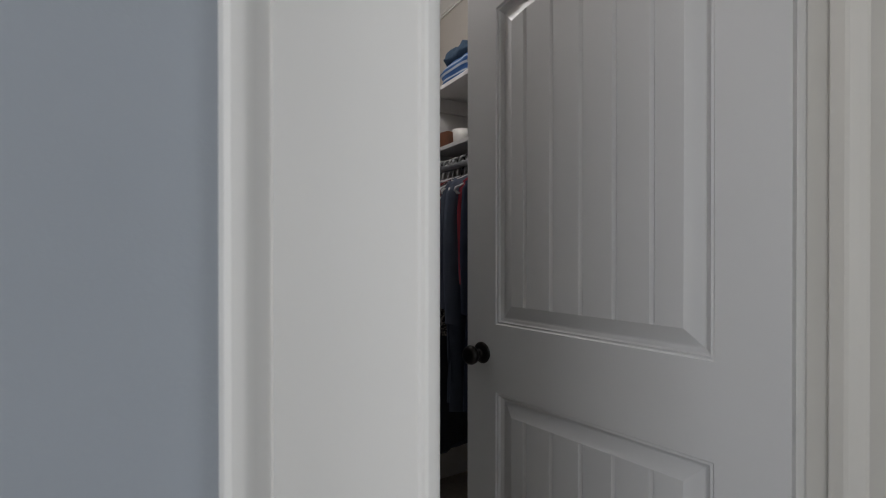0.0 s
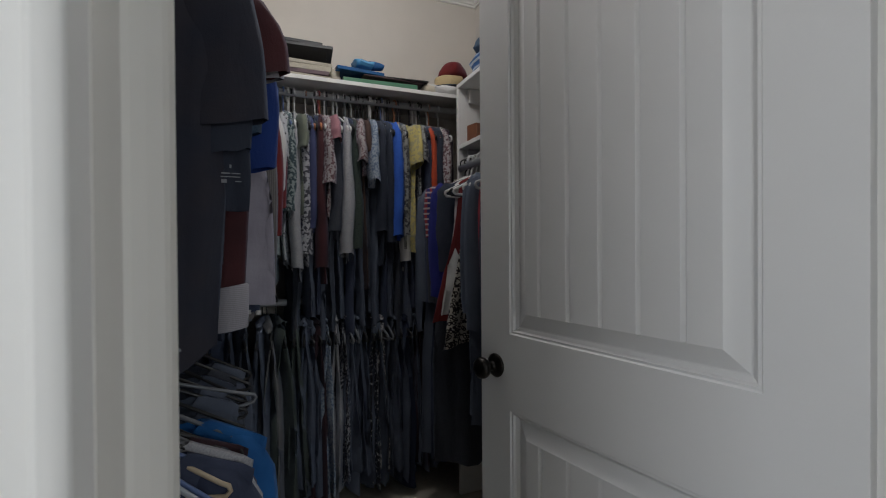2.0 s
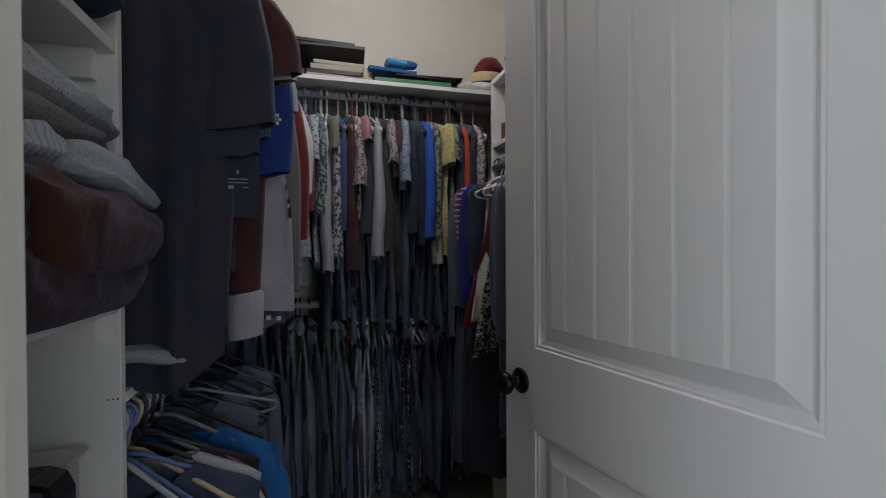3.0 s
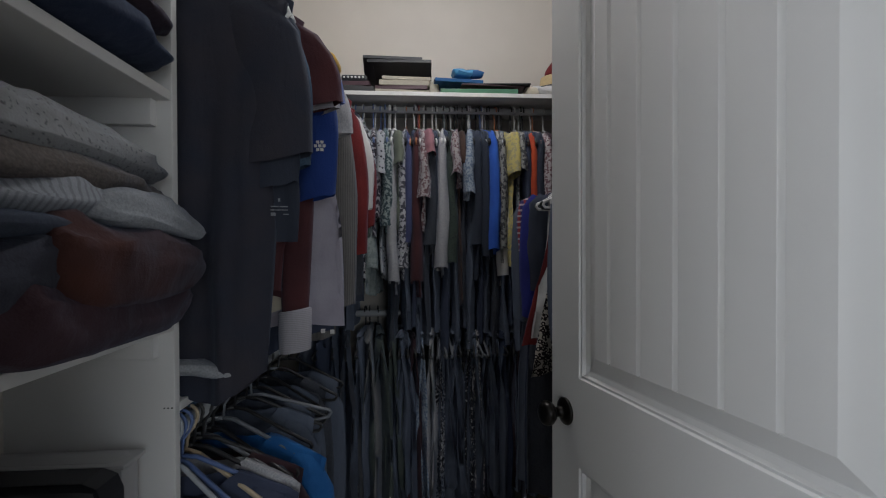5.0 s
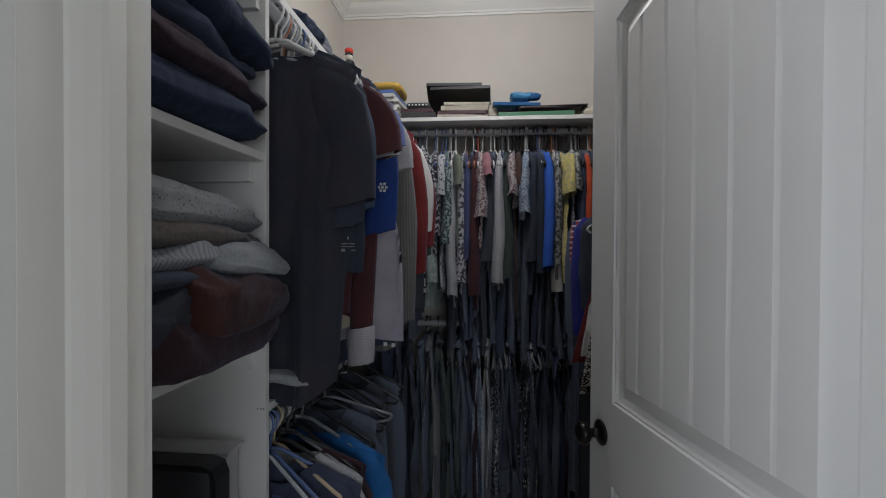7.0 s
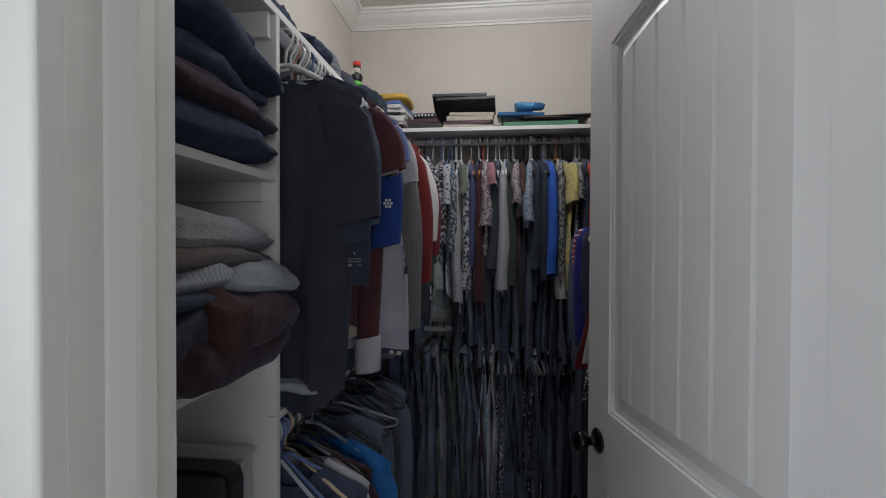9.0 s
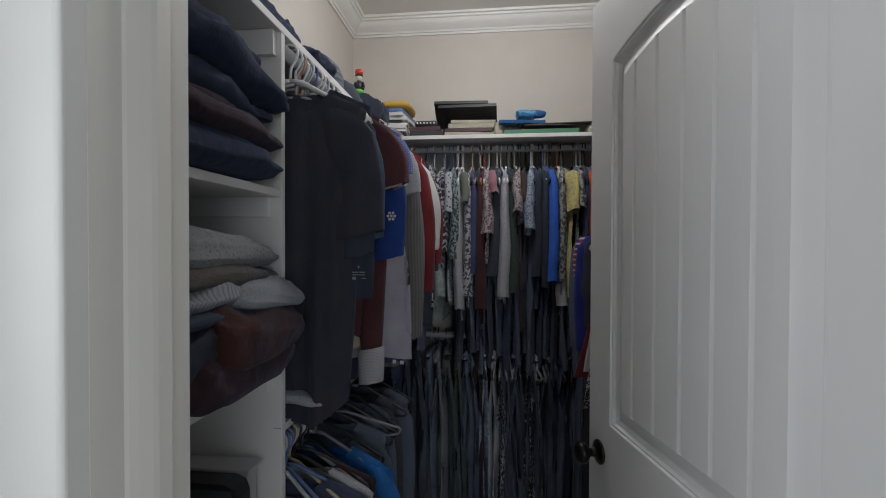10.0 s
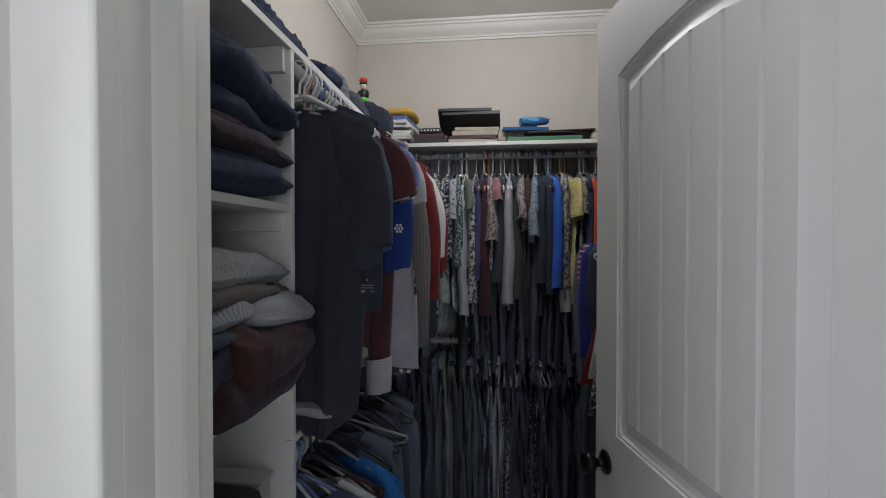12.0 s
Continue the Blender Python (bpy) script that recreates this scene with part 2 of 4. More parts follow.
def door_slab():
    """Local: x from the free edge to the hinges, y into the slab's thickness, z up. Two raised plank panels, the upper one arched."""
    bm = bmesh.new()
    sl, sr = 0.114, DW - 0.120
    steps = [(0, 0), (0.003, 0.0045), (0.008, 0.0035), (0.011, 0.011), (0.019, 0.017), (0.022, 0.0172), (0.057, 0.0015)]
    fr = [0.0]
    for g in range(5):
        c = (0.0465 + 0.0852 * g) / 0.449
        fr += [c - 0.016, c, c + 0.002, c + 0.010]
    fr.append(1.0)
    groove = [0.0] + [0, 0.0058, 0.0058, 0] * 5 + [0.0]

    def arch(rise, f):
        return rise * (1 - (2 * f - 1) ** 2)

    def contour(zb, zt, rise, off, depth, grooved=False):
        l, r = sl + off, sr - off
        d = [depth + (g if grooved else 0) for g in groove]
        bot = [bm.verts.new((l + (r - l) * f, q, zb + off)) for f, q in zip(fr, d)]
        top = [bm.verts.new((l + (r - l) * f, q, zt - off + arch(rise, f))) for f, q in zip(fr, d)]
        return bot, top

    edges = []
    for zb, zt, rise in ((0.287, 0.808, 0.0), (1.005, 1.913, 0.042)):
        cs = [contour(zb, zt, rise, o, d) for o, d in steps] + [contour(zb, zt, rise, steps[-1][0] + 0.0006, steps[-1][1], grooved=True)]
        for (b0, t0), (b1, t1) in zip(cs, cs[1:]):
            for i in range(len(fr) - 1):
                bm.faces.new((b0[i], b0[i + 1], b1[i + 1], b1[i]))
                bm.faces.new((t0[i + 1], t0[i], t1[i], t1[i + 1]))
            bm.faces.new((b0[0], b1[0], t1[0], t0[0]))
            bm.faces.new((b1[-1], b0[-1], t0[-1], t1[-1]))
        b, t = cs[-1]
        for i in range(len(fr) - 1):
            bm.faces.new((b[i], b[i + 1], t[i + 1], t[i]))
        edges.append(cs[0])

    def v(x, z, y=0.0):
        return bm.verts.new((x, y, z))
    for x0, x1 in ((0, sl), (sr, DW)):
        zs = [DB, 0.287, 0.808, 1.005, 1.913, DT]
        col = [(v(x0, z), v(x1, z)) for z in zs]
        for (a, b), (c, d) in zip(col, col[1:]):
            bm.faces.new((a, b, d, c))

    def rail(low, high):
        for i in range(len(fr) - 1):
            bm.faces.new((low[i], low[i + 1], high[i + 1], high[i]))
    xs = [sl + (sr - sl) * f for f in fr]
    rail([v(x, DB) for x in xs], edges[0][0])
    rail(edges[0][1], edges[1][0])
    rail(edges[1][1], [v(x, DT) for x in xs])
    bmesh.ops.remove_doubles(bm, verts=bm.verts, dist=1e-5)
    c = [v(0, DB), v(DW, DB), v(DW, DT), v(0, DT), v(0, DB, DTH), v(DW, DB, DTH), v(DW, DT, DTH), v(0, DT, DTH)]
    for q in ((0, 1, 5, 4), (1, 2, 6, 5), (2, 3, 7, 6), (3, 0, 4, 7), (4, 5, 6, 7)):
        bm.faces.new([c[i] for i in q])
    bmesh.ops.remove_doubles(bm, verts=bm.verts, dist=1e-5)
    return bm


door = tagged(new("door_1"), "white two-panel arch-top plank door standing open", "door", kind="structure")
door.matrix_world = DOOR
part("slab", door_slab(), DOORPAINT, door, smooth="crisp")
KNOB = [(0.0, 0.0), (0.031, 0.0), (0.032, 0.003), (0.029, 0.007), (0.016, 0.012), (0.012, 0.013), (0.011, 0.026), (0.014, 0.031), (0.022, 0.036), (0.027, 0.043), (0.028, 0.050), (0.026, 0.058), (0.018, 0.064), (0.008, 0.066), (0.0, 0.066)]
KNOB = [(max(r, 0.0005), h) for r, h in KNOB]
for y, rx in ((0.0, 90), (DTH, -90)):
    part("door_knob", lathe(bmesh.new(), KNOB, pose(0.062, y, 0.915, rx)), BRONZE, door, "round dark bronze door knob", smooth=True)
for z in (0.28, 1.07, 1.86):
    part("hinge", tube(bmesh.new(), [(DW + 0.004, DTH + 0.004, z - 0.045), (DW + 0.004, DTH + 0.004, z + 0.045)], 0.006), BRONZE, door)

# ---- shelving ----
DEPTH = 0.305
SX = WEST + DEPTH             # front of the shelves along the west side
ST = 2.0                      # top of the high shelves


def unit(name, label, category="closet shelf"):
    return tagged(new(name), label, category)


west_top = unit("wall_shelf", "long white painted board shelf on cleats, holding folded jeans and hats")
part("board", boxes((WEST, SX, Y1, NORTH - 0.37, ST - 0.019, ST), bevel=0.0015), SHELF, west_top)
part("cleat", boxes((WEST, WEST + 0.018, Y1, NORTH - 0.37, ST - 0.085, ST - 0.0195)), SHELF, west_top)
north_top = unit("wall_shelf", "white painted board shelf across the closet's end, holding papers and folders")
part("board", boxes((WEST, EAST, NORTH - 0.37 + 0.001, NORTH, ST - 0.019, ST), bevel=0.0015), SHELF, north_top)

cubby = unit("shelf_tower", "white painted open shelf tower with stacked folded clothes", "shelf unit")
part("side_panel", boxes((WEST, SX, 0.937, 0.956, FLOOR, ST - 0.02), bevel=0.0015), SHELF, cubby)
part("side_panel", boxes((WEST, SX - 0.02, Y1 + 0.001, Y1 + 0.019, FLOOR, ST - 0.02)), SHELF, cubby)
for z in (1.591, 1.160, 0.60):
    sh = part("shelf", boxes((WEST, SX - 0.002, Y1 + 0.0195, 0.9365, z - 0.019, z), bevel=0.0015), SHELF, cubby)
    part("cleat", boxes((WEST, SX - 0.028, 0.918, 0.9365, z - 0.068, z - 0.0195), bevel=0.001), SHELF, sh)
part("cleat", boxes((WEST, SX - 0.012, 0.918, 0.9365, ST - 0.082, ST - 0.0205), bevel=0.001), SHELF, cubby)

EX = EAST - 0.345
east_tower = unit("shelf_tower", "white painted open shelf tower with a box and a white cup", "shelf unit")
part("side_panel", boxes((EX, EAST, 1.972, 1.992, FLOOR, ST - 0.02), bevel=0.0015), SHELF, east_tower)
part("side_panel", boxes((EX, EAST, 1.10, 1.119, 1.3, ST - 0.02), bevel=0.0015), SHELF, east_tower)
part("top_board", boxes((EX, EAST, 1.10, 1.992, ST - 0.0195, ST), bevel=0.0015), SHELF, east_tower)
sh = part("shelf", boxes((EX + 0.002, EAST, 1.1195, 1.9715, 1.69, 1.709), bevel=0.0015), SHELF, east_tower)
part("cleat", boxes((EX + 0.04, EAST, 1.953, 1.9715, 1.63, 1.6895), bevel=0.001), SHELF, sh)
part("cleat", boxes((EX + 0.05, EAST, 1.953, 1.9715, 1.911, 1.98), bevel=0.001), SHELF, east_tower)


def rod(label, a, b, r=0.016):
    t = tagged(finish("closet_rod", tube(bmesh.new(), [a, b], r, 16), ROD, None, True), label, "closet rod")
    return t


WRX, NRY, ERX = -0.085, 2.215, 1.03
WZ, NZ, LZ, EZ = 1.945, 1.945, 0.935, 1.60
rod("white closet rod hung with shirts under the side shelf", (WRX, 0.957, WZ), (WRX, 2.105, WZ))
rod("white closet rod hung with tops under the end shelf", (-0.36, NRY, NZ), (EX + 0.2, NRY, NZ))
rod("low white closet rod crowded with plastic hangers", (WRX - 0.01, 0.957, LZ), (WRX - 0.01, 2.105, LZ))
rod("low closet rod hung with trousers at the closet's end", (-0.36, NRY, 0.975), (EX + 0.2, NRY, 0.975))
rod("white closet rod under the tower shelf", (ERX, 1.12, EZ), (ERX, 1.971, EZ))
west_low = unit("wall_shelf", "low white painted board shelf with loose hangers and folded clothes")
part("board", boxes((WEST, SX, 0.957, 2.10, 0.982, 1.0), bevel=0.0015), SHELF, west_low)


# ---- cloth ----
def fabric(name, c1, c2=None, kind="plain", scale=40.0, c3=None, rough=0.9):
    m = bpy.data.materials.new(name)
    m.use_nodes = True
    nt = m.node_tree
    N, L = nt.nodes.new, nt.links.new
    b = nt.nodes["Principled BSDF"]
    b.inputs["Roughness"].default_value = rough
    b.inputs["Specular IOR Level"].default_value = 0.2
    b.inputs["Sheen Weight"].default_value = 0.12
    # bluish tint puts the cool cast of shadow into every cloth
    b.inputs["Sheen Tint"].default_value = (0.55, 0.7, 1.0, 1)
    tc = N("ShaderNodeTexCoord")
    vec = tc.outputs["Object"]
    c2 = c2 or tuple(c * 0.75 for c in c1)

    def mix(fac, a, z):
        x = N("ShaderNodeMix")
        x.data_type = 'RGBA'
        L(fac, x.inputs[0])
        for sock, val in ((x.inputs[6], a), (x.inputs[7], z)):
            if isinstance(val, tuple):
                sock.default_value = (*val, 1)
            else:
                L(val, sock)
        return x.outputs[2]

    def ramp(out, lo, hi):
        r = N("ShaderNodeMapRange")
        r.inputs["From Min"].default_value, r.inputs["From Max"].default_value = lo, hi
        L(out, r.inputs["Value"])
        return r.outputs["Result"]

    def noise_tex(sc, detail=3.0):
        n = N("ShaderNodeTexNoise")
        n.inputs["Scale"].default_value, n.inputs["Detail"].default_value = sc, detail
        L(vec, n.inputs["Vector"])
        return n.outputs["Fac"]

    def bands(direction, sc, thin):
        w = N("ShaderNodeTexWave")
        w.bands_direction = direction
        w.inputs["Scale"].default_value = sc
        L(vec, w.inputs["Vector"])
        return ramp(w.outputs["Fac"], thin - 0.08, thin + 0.08)

    def cells(sc, feature='F1'):
        v = N("ShaderNodeTexVoronoi")
        v.feature = feature
        v.inputs["Scale"].default_value = sc
        L(vec, v.inputs["Vector"])
        return v.outputs["Distance"]
    if kind == "plain":
        col = mix(ramp(noise_tex(9.0, 5.0), 0.35, 0.7), c1, c2)
    elif kind == "stripe":
        col = mix(bands('Z', scale, 0.6), c1, c2)
    elif kind == "upright":
        col = mix(bands('Y', scale, 0.7), c1, c2)
    elif kind == "across":
        col = mix(bands('X', scale, 0.6), c1, c2)
    elif kind == "plaid":
        col = mix(bands('Z', scale, 0.75), mix(bands('X', scale, 0.65), c1, c3 or c2), c2)
    elif kind == "dots":
        col = mix(ramp(cells(scale), 0.24, 0.32), c2, c1)
    elif kind == "leopard":
        d = cells(scale)
        ring = N("ShaderNodeMath")
        ring.operation = 'COMPARE'
        ring.inputs[1].default_value, ring.inputs[2].default_value = 0.42, 0.16
        L(d, ring.inputs[0])
        col = mix(ring.outputs[0], c1, c2)
    elif kind == "floral":
        col = mix(ramp(noise_tex(scale, 2.0), 0.5, 0.54), c1, c2)
        if c3:
            col = mix(ramp(cells(scale * 0.6), 0.22, 0.16), col, c3)
    elif kind == "leaf":
        w = N("ShaderNodeTexWave")
        w.bands_direction = 'DIAGONAL'
        w.inputs["Scale"].default_value, w.inputs["Distortion"].default_value, w.inputs["Detail"].default_value, w.inputs["Detail Scale"].default_value = scale, 9.0, 1.5, 1.6
        L(vec, w.inputs["Vector"])
        col = mix(ramp(w.outputs["Fac"], 0.58, 0.66), c1, c2)
    elif kind == "speckle":
        col = mix(ramp(noise_tex(scale, 1.0), 0.63, 0.67), c1, c2)
    elif kind == "heather":
        col = mix(ramp(noise_tex(260.0, 2.0), 0.35, 0.65), c1, c2)
    shade = mix(ramp(noise_tex(3.0, 4.0), 0.3, 0.7), (0.82, 0.82, 0.82), (1.0, 1.0, 1.0))
    mul = N("ShaderNodeMix")
    mul.data_type, mul.blend_type = 'RGBA', 'MULTIPLY'
    mul.inputs[0].default_value = 1.0
    L(col, mul.inputs[6])
    L(shade, mul.inputs[7])
    L(mul.outputs[2], b.inputs["Base Color"])
    n1, n2 = noise_tex(420.0, 2.0), noise_tex(26.0, 3.0)
    mp = N("ShaderNodeMapping")
    mp.inputs["Scale"].default_value = (1.0, 1.0, 0.28)
    L(vec, mp.inputs["Vector"])
    nw = N("ShaderNodeTexNoise")
    nw.inputs["Scale"].default_value, nw.inputs["Detail"].default_value, nw.inputs["Distortion"].default_value = 17.0, 4.0, 0.6
    L(mp.outputs["Vector"], nw.inputs["Vector"])
    bw = N("ShaderNodeBump")
    bw.inputs["Strength"].default_value, bw.inputs["Distance"].default_value = 0.4, 0.014
    L(nw.outputs["Fac"], bw.inputs["Height"])
    add = N("ShaderNodeMath")
    add.operation = 'MULTIPLY_ADD'
    add.inputs[1].default_value = 0.25
    L(n1, add.inputs[0])
    L(n2, add.inputs[2])
    bp = N("ShaderNodeBump")
    bp.inputs["Strength"].default_value, bp.inputs["Distance"].default_value = 0.45, 0.006
    L(add.outputs[0], bp.inputs["Height"])
    L(bw.outputs["Normal"], bp.inputs["Normal"])
    L(bp.outputs["Normal"], b.inputs["Normal"])
    return m


BLACK = fabric("black cotton", (0.035, 0.041, 0.060), (0.028, 0.034, 0.050))
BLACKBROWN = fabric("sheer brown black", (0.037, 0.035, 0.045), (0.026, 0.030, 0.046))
# black lightened in colour to stand in for low light; NAVY raised too
LITBLACK = fabric("light-lifted black twill", (0.100, 0.118, 0.160), (0.088, 0.104, 0.142))
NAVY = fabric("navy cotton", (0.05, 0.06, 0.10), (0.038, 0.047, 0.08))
DKNAVY = fabric("dark navy fleece", (0.017, 0.024, 0.052), (0.013, 0.019, 0.040))
TEAL = fabric("slate blue denim", (0.05, 0.085, 0.13), (0.03, 0.055, 0.09), "heather")
MAROON = fabric("maroon jersey", (0.075, 0.025, 0.028), (0.052, 0.019, 0.023))
DKMAROON = fabric("dark maroon knit", (0.045, 0.021, 0.026), (0.03, 0.017, 0.022))
RUST = fabric("rust red fleece", (0.060, 0.021, 0.015), (0.028, 0.013, 0.014))
ROYAL = fabric("royal blue knit", (0.04, 0.13, 0.55), (0.03, 0.10, 0.45))
ROYALDEEP = fabric("deep royal blue jersey", (0.017, 0.044, 0.20), (0.013, 0.034, 0.16))
COBALT = fabric("deep cobalt", (0.025, 0.03, 0.2), (0.018, 0.02, 0.14))
INDIGO = fabric("dusty indigo", (0.07, 0.08, 0.17), (0.05, 0.058, 0.13))
LAV = fabric("pale lavender cotton", (0.36, 0.34, 0.40), (0.29, 0.27, 0.33))
LTGREY = fabric("light grey jersey", (0.42, 0.42, 0.44), (0.3, 0.3, 0.32), "heather")
GREYSOFT = fabric("soft mid grey jersey", (0.29, 0.3, 0.32), (0.22, 0.23, 0.25), "heather")
WHITE = fabric("white cotton", (0.66, 0.65, 0.64), (0.56, 0.55, 0.55))
CREAM = fabric("cream cotton", (0.6, 0.55, 0.45), (0.5, 0.44, 0.34))
GREYKNIT = fabric("grey cable knit", (0.24, 0.25, 0.275), (0.165, 0.172, 0.19), "upright", 30)
SPECKLE = fabric("speckled grey wool", (0.22, 0.222, 0.23), (0.10, 0.10, 0.105), "speckle", 190)
TAUPE = fabric("taupe wool", (0.12, 0.10, 0.088), (0.075, 0.063, 0.056), "heather")
CHARCOAL = fabric("charcoal wool", (0.056, 0.061, 0.076), (0.036, 0.04, 0.052), "heather")
GREYSTRIPE = fabric("taupe and grey stripe", (0.17, 0.16, 0.155), (0.105, 0.10, 0.102), "across", 60)
WHITEFINE = fabric("white fine stripe", (0.38, 0.365, 0.40), (0.32, 0.305, 0.335), "stripe", 70)
OLIVE = fabric("olive grey jersey", (0.17, 0.19, 0.15), (0.13, 0.145, 0.115))
DKGREEN = fabric("dark green knit", (0.045, 0.06, 0.05), (0.025, 0.035, 0.03), "dots", 90)
GREEN = fabric("dark moss twill", (0.075, 0.09, 0.08), (0.055, 0.068, 0.062))
PINK = fabric("dusty pink cotton", (0.40, 0.20, 0.23), (0.33, 0.16, 0.19))
BROWN = fabric("brown jersey", (0.085, 0.05, 0.04), (0.055, 0.034, 0.028))
YELLOW = fabric("pale yellow print", (0.56, 0.47, 0.17), (0.40, 0.36, 0.2), "floral", 70)
ORANGE = fabric("orange red jersey", (0.55, 0.085, 0.03), (0.36, 0.055, 0.025))
RED = fabric("deep red cotton", (0.17, 0.022, 0.022), (0.12, 0.016, 0.018))
ROSE = fabric("rose red fleece", (0.36, 0.045, 0.06), (0.25, 0.03, 0.045))
SKYBLUE = fabric("bright blue sweatshirt", (0.02, 0.12, 0.34), (0.015, 0.085, 0.25))
FLORALBW = fabric("black and white floral", (0.018, 0.018, 0.022), (0.42, 0.42, 0.45), "floral", 80)
FLORALGR = fabric("teal print", (0.045, 0.07, 0.08), (0.26, 0.3, 0.3), "floral", 95)
FLORALPK = fabric("pink and white print", (0.40, 0.36, 0.37), (0.16, 0.09, 0.10), "floral", 85, (0.10, 0.06, 0.065))
FLORALLB = fabric("light blue print", (0.34, 0.39, 0.46), (0.15, 0.2, 0.29), "floral", 100)
AZTEC = fabric("white and grey pattern", (0.40, 0.40, 0.43), (0.07, 0.07, 0.085), "floral", 60)
LEAF = fabric("dark plum with pale leaves", (0.035, 0.026, 0.036), (0.36, 0.34, 0.36), "leaf", 15)
MINT = fabric("pale mint print", (0.30, 0.34, 0.33), (0.22, 0.26, 0.26), "floral", 60)
DOTS = fabric("black with white dots", (0.015, 0.015, 0.018), (0.55, 0.54, 0.55), "dots", 52)
WHITEDOT = fabric("white with black dots", (0.40, 0.41, 0.44), (0.03, 0.03, 0.035), "dots", 60)
MARBLE = fabric("grey marbled", (0.28, 0.28, 0.27), (0.07, 0.07, 0.075), "floral", 60)
PLAID = fabric("red and navy plaid", (0.03, 0.03, 0.12), (0.4, 0.32, 0.32), "plaid", 14, (0.25, 0.035, 0.04))
LEOPARD = fabric("leopard print", (0.46, 0.42, 0.37), (0.025, 0.02, 0.02), "leopard", 72)
# JEANS, and KHAKI below, raised in colour for the unlit low trousers
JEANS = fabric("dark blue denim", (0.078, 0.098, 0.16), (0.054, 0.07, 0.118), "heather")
LACE = fabric("white lace", (0.42, 0.41, 0.42), (0.1, 0.1, 0.11), "floral", 70)
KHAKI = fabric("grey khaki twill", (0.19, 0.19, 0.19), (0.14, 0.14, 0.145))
BLUECHECK = fabric("blue and white check", (0.05, 0.08, 0.28), (0.22, 0.25, 0.40), "plaid", 60, (0.11, 0.14, 0.33))

rng = random.Random(11)


def wobble(p, amp, freq, seed):
    return amp * noise.noise(Vector((p[0] * freq + seed, p[1] * freq - seed, p[2] * freq + 2 * seed)))


def garment_body(hw, top, bottom, thick, neck=0.07, slope=0.42, scoop=0.05, fold=0.012, folds=3.0, flare=1.0, seed=0.0, nu=20, nv=22):
    """Two draped sheets joined at shoulders and sides. Local: x across the hanger, y through the cloth, z up from the rod."""
    bm = bmesh.new()

    def point(side, u, v):
        x0 = u * hw
        a = abs(x0)
        zt = top - max(0.0, a - neck) * slope - 0.05 * max(0.0, abs(u) - 0.9)
        if a < neck:
            zt -= (scoop if side < 0 else scoop * 0.25) * (1 - (a / neck) ** 2)
        zb = bottom + 0.018 * math.sin(3 * u + seed) + 0.02 * abs(u) + 0.022 * u * math.sin(7 * seed)
        z = zt + (zb - zt) * v
        waist = 1 - 0.10 * math.sin(math.pi * min(1, v * 1.6)) + (flare - 1) * v
        x = x0 * waist + wobble((u, v, side), 0.012 * v, 2.0, seed)
        th = thick * math.sqrt(max(0.0, 1 - u * u)) * (0.4 + 0.6 * min(1, 1.5 * v))
        f = fold * min(1, v * 1.4) * (math.sin(folds * math.pi * u + seed * 5 + 1.3 * v) + 0.5 * math.sin(folds * 2.3 * math.pi * u - seed * 3))
        y = side * th + f + wobble((x, side, z * 0.5), 0.011, 9.0, seed) + wobble((x, side, z * 0.6), 0.006, 24.0, seed) + wobble((x, 0, z), 0.02 * v, 2.5, seed)
        return x, y, z
    grids = []
    us = [-1 + 2 * i / nu for i in range(nu + 1)]
    vs = [(j / nv) ** 0.9 for j in range(nv + 1)]
    for side in (-1, 1):
        grids.append([[bm.verts.new(point(side, u, v)) for u in us] for v in vs])
    for g in grids:
        for r0, r1 in zip(g, g[1:]):
            for i in range(nu):
                bm.faces.new((r0[i], r0[i + 1], r1[i + 1], r1[i]))
    f, b = grids
    for j in range(nv):
        bm.faces.new((f[j][0], f[j + 1][0], b[j + 1][0], b[j][0]))
        bm.faces.new((f[j][-1], b[j][-1], b[j + 1][-1], f[j + 1][-1]))
    for i in range(nu):
        if abs((us[i] + us[i + 1]) / 2 * hw) >= neck:
            bm.faces.new((f[0][i], b[0][i], b[0][i + 1], f[0][i + 1]))
    return bm


def sleeve_mesh(side, hw, top, length, a0, a1, b0, b1, seed, out=0.03, n=12, k=9):
    bm = bmesh.new()
    rings = []
    for j in range(k):
        s = j / (k - 1)
        a = a0 + (a1 - a0) * s
        b = b0 + (b1 - b0) * s
        cx = side * (hw - a0 * 0.85 + out * math.sin(min(1.0, 1.5 * s) * math.pi / 2))
        cy = wobble((s * 2, side, 0), 0.018 * s, 1.5, seed)
        cz = top - length * s
        if j == 0:
            a, b = a * 0.55, b * 0.5
        ring = []
        for i in range(n):
            t = 2 * math.pi * i / n
            tilt = -side * 0.35 * a * math.cos(t) * (1 - s)
            p = (cx + a * math.cos(t), cy + b * math.sin(t) + wobble((t, s * 4, side), 0.008, 1.2, seed), cz + side * 0.25 * a * math.cos(t) * s + tilt * side)
            ring.append(bm.verts.new((p[0], p[1], p[2] + wobble((p[0], s, t), 0.006, 8.0, seed))))
        rings.append(ring)
    for r0, r1 in zip(rings, rings[1:]):
        for i in range(n):
            bm.faces.new((r0[i], r0[(i + 1) % n], r1[(i + 1) % n], r1[i]))
    bm.faces.new(list(reversed(rings[0])))
    return bm


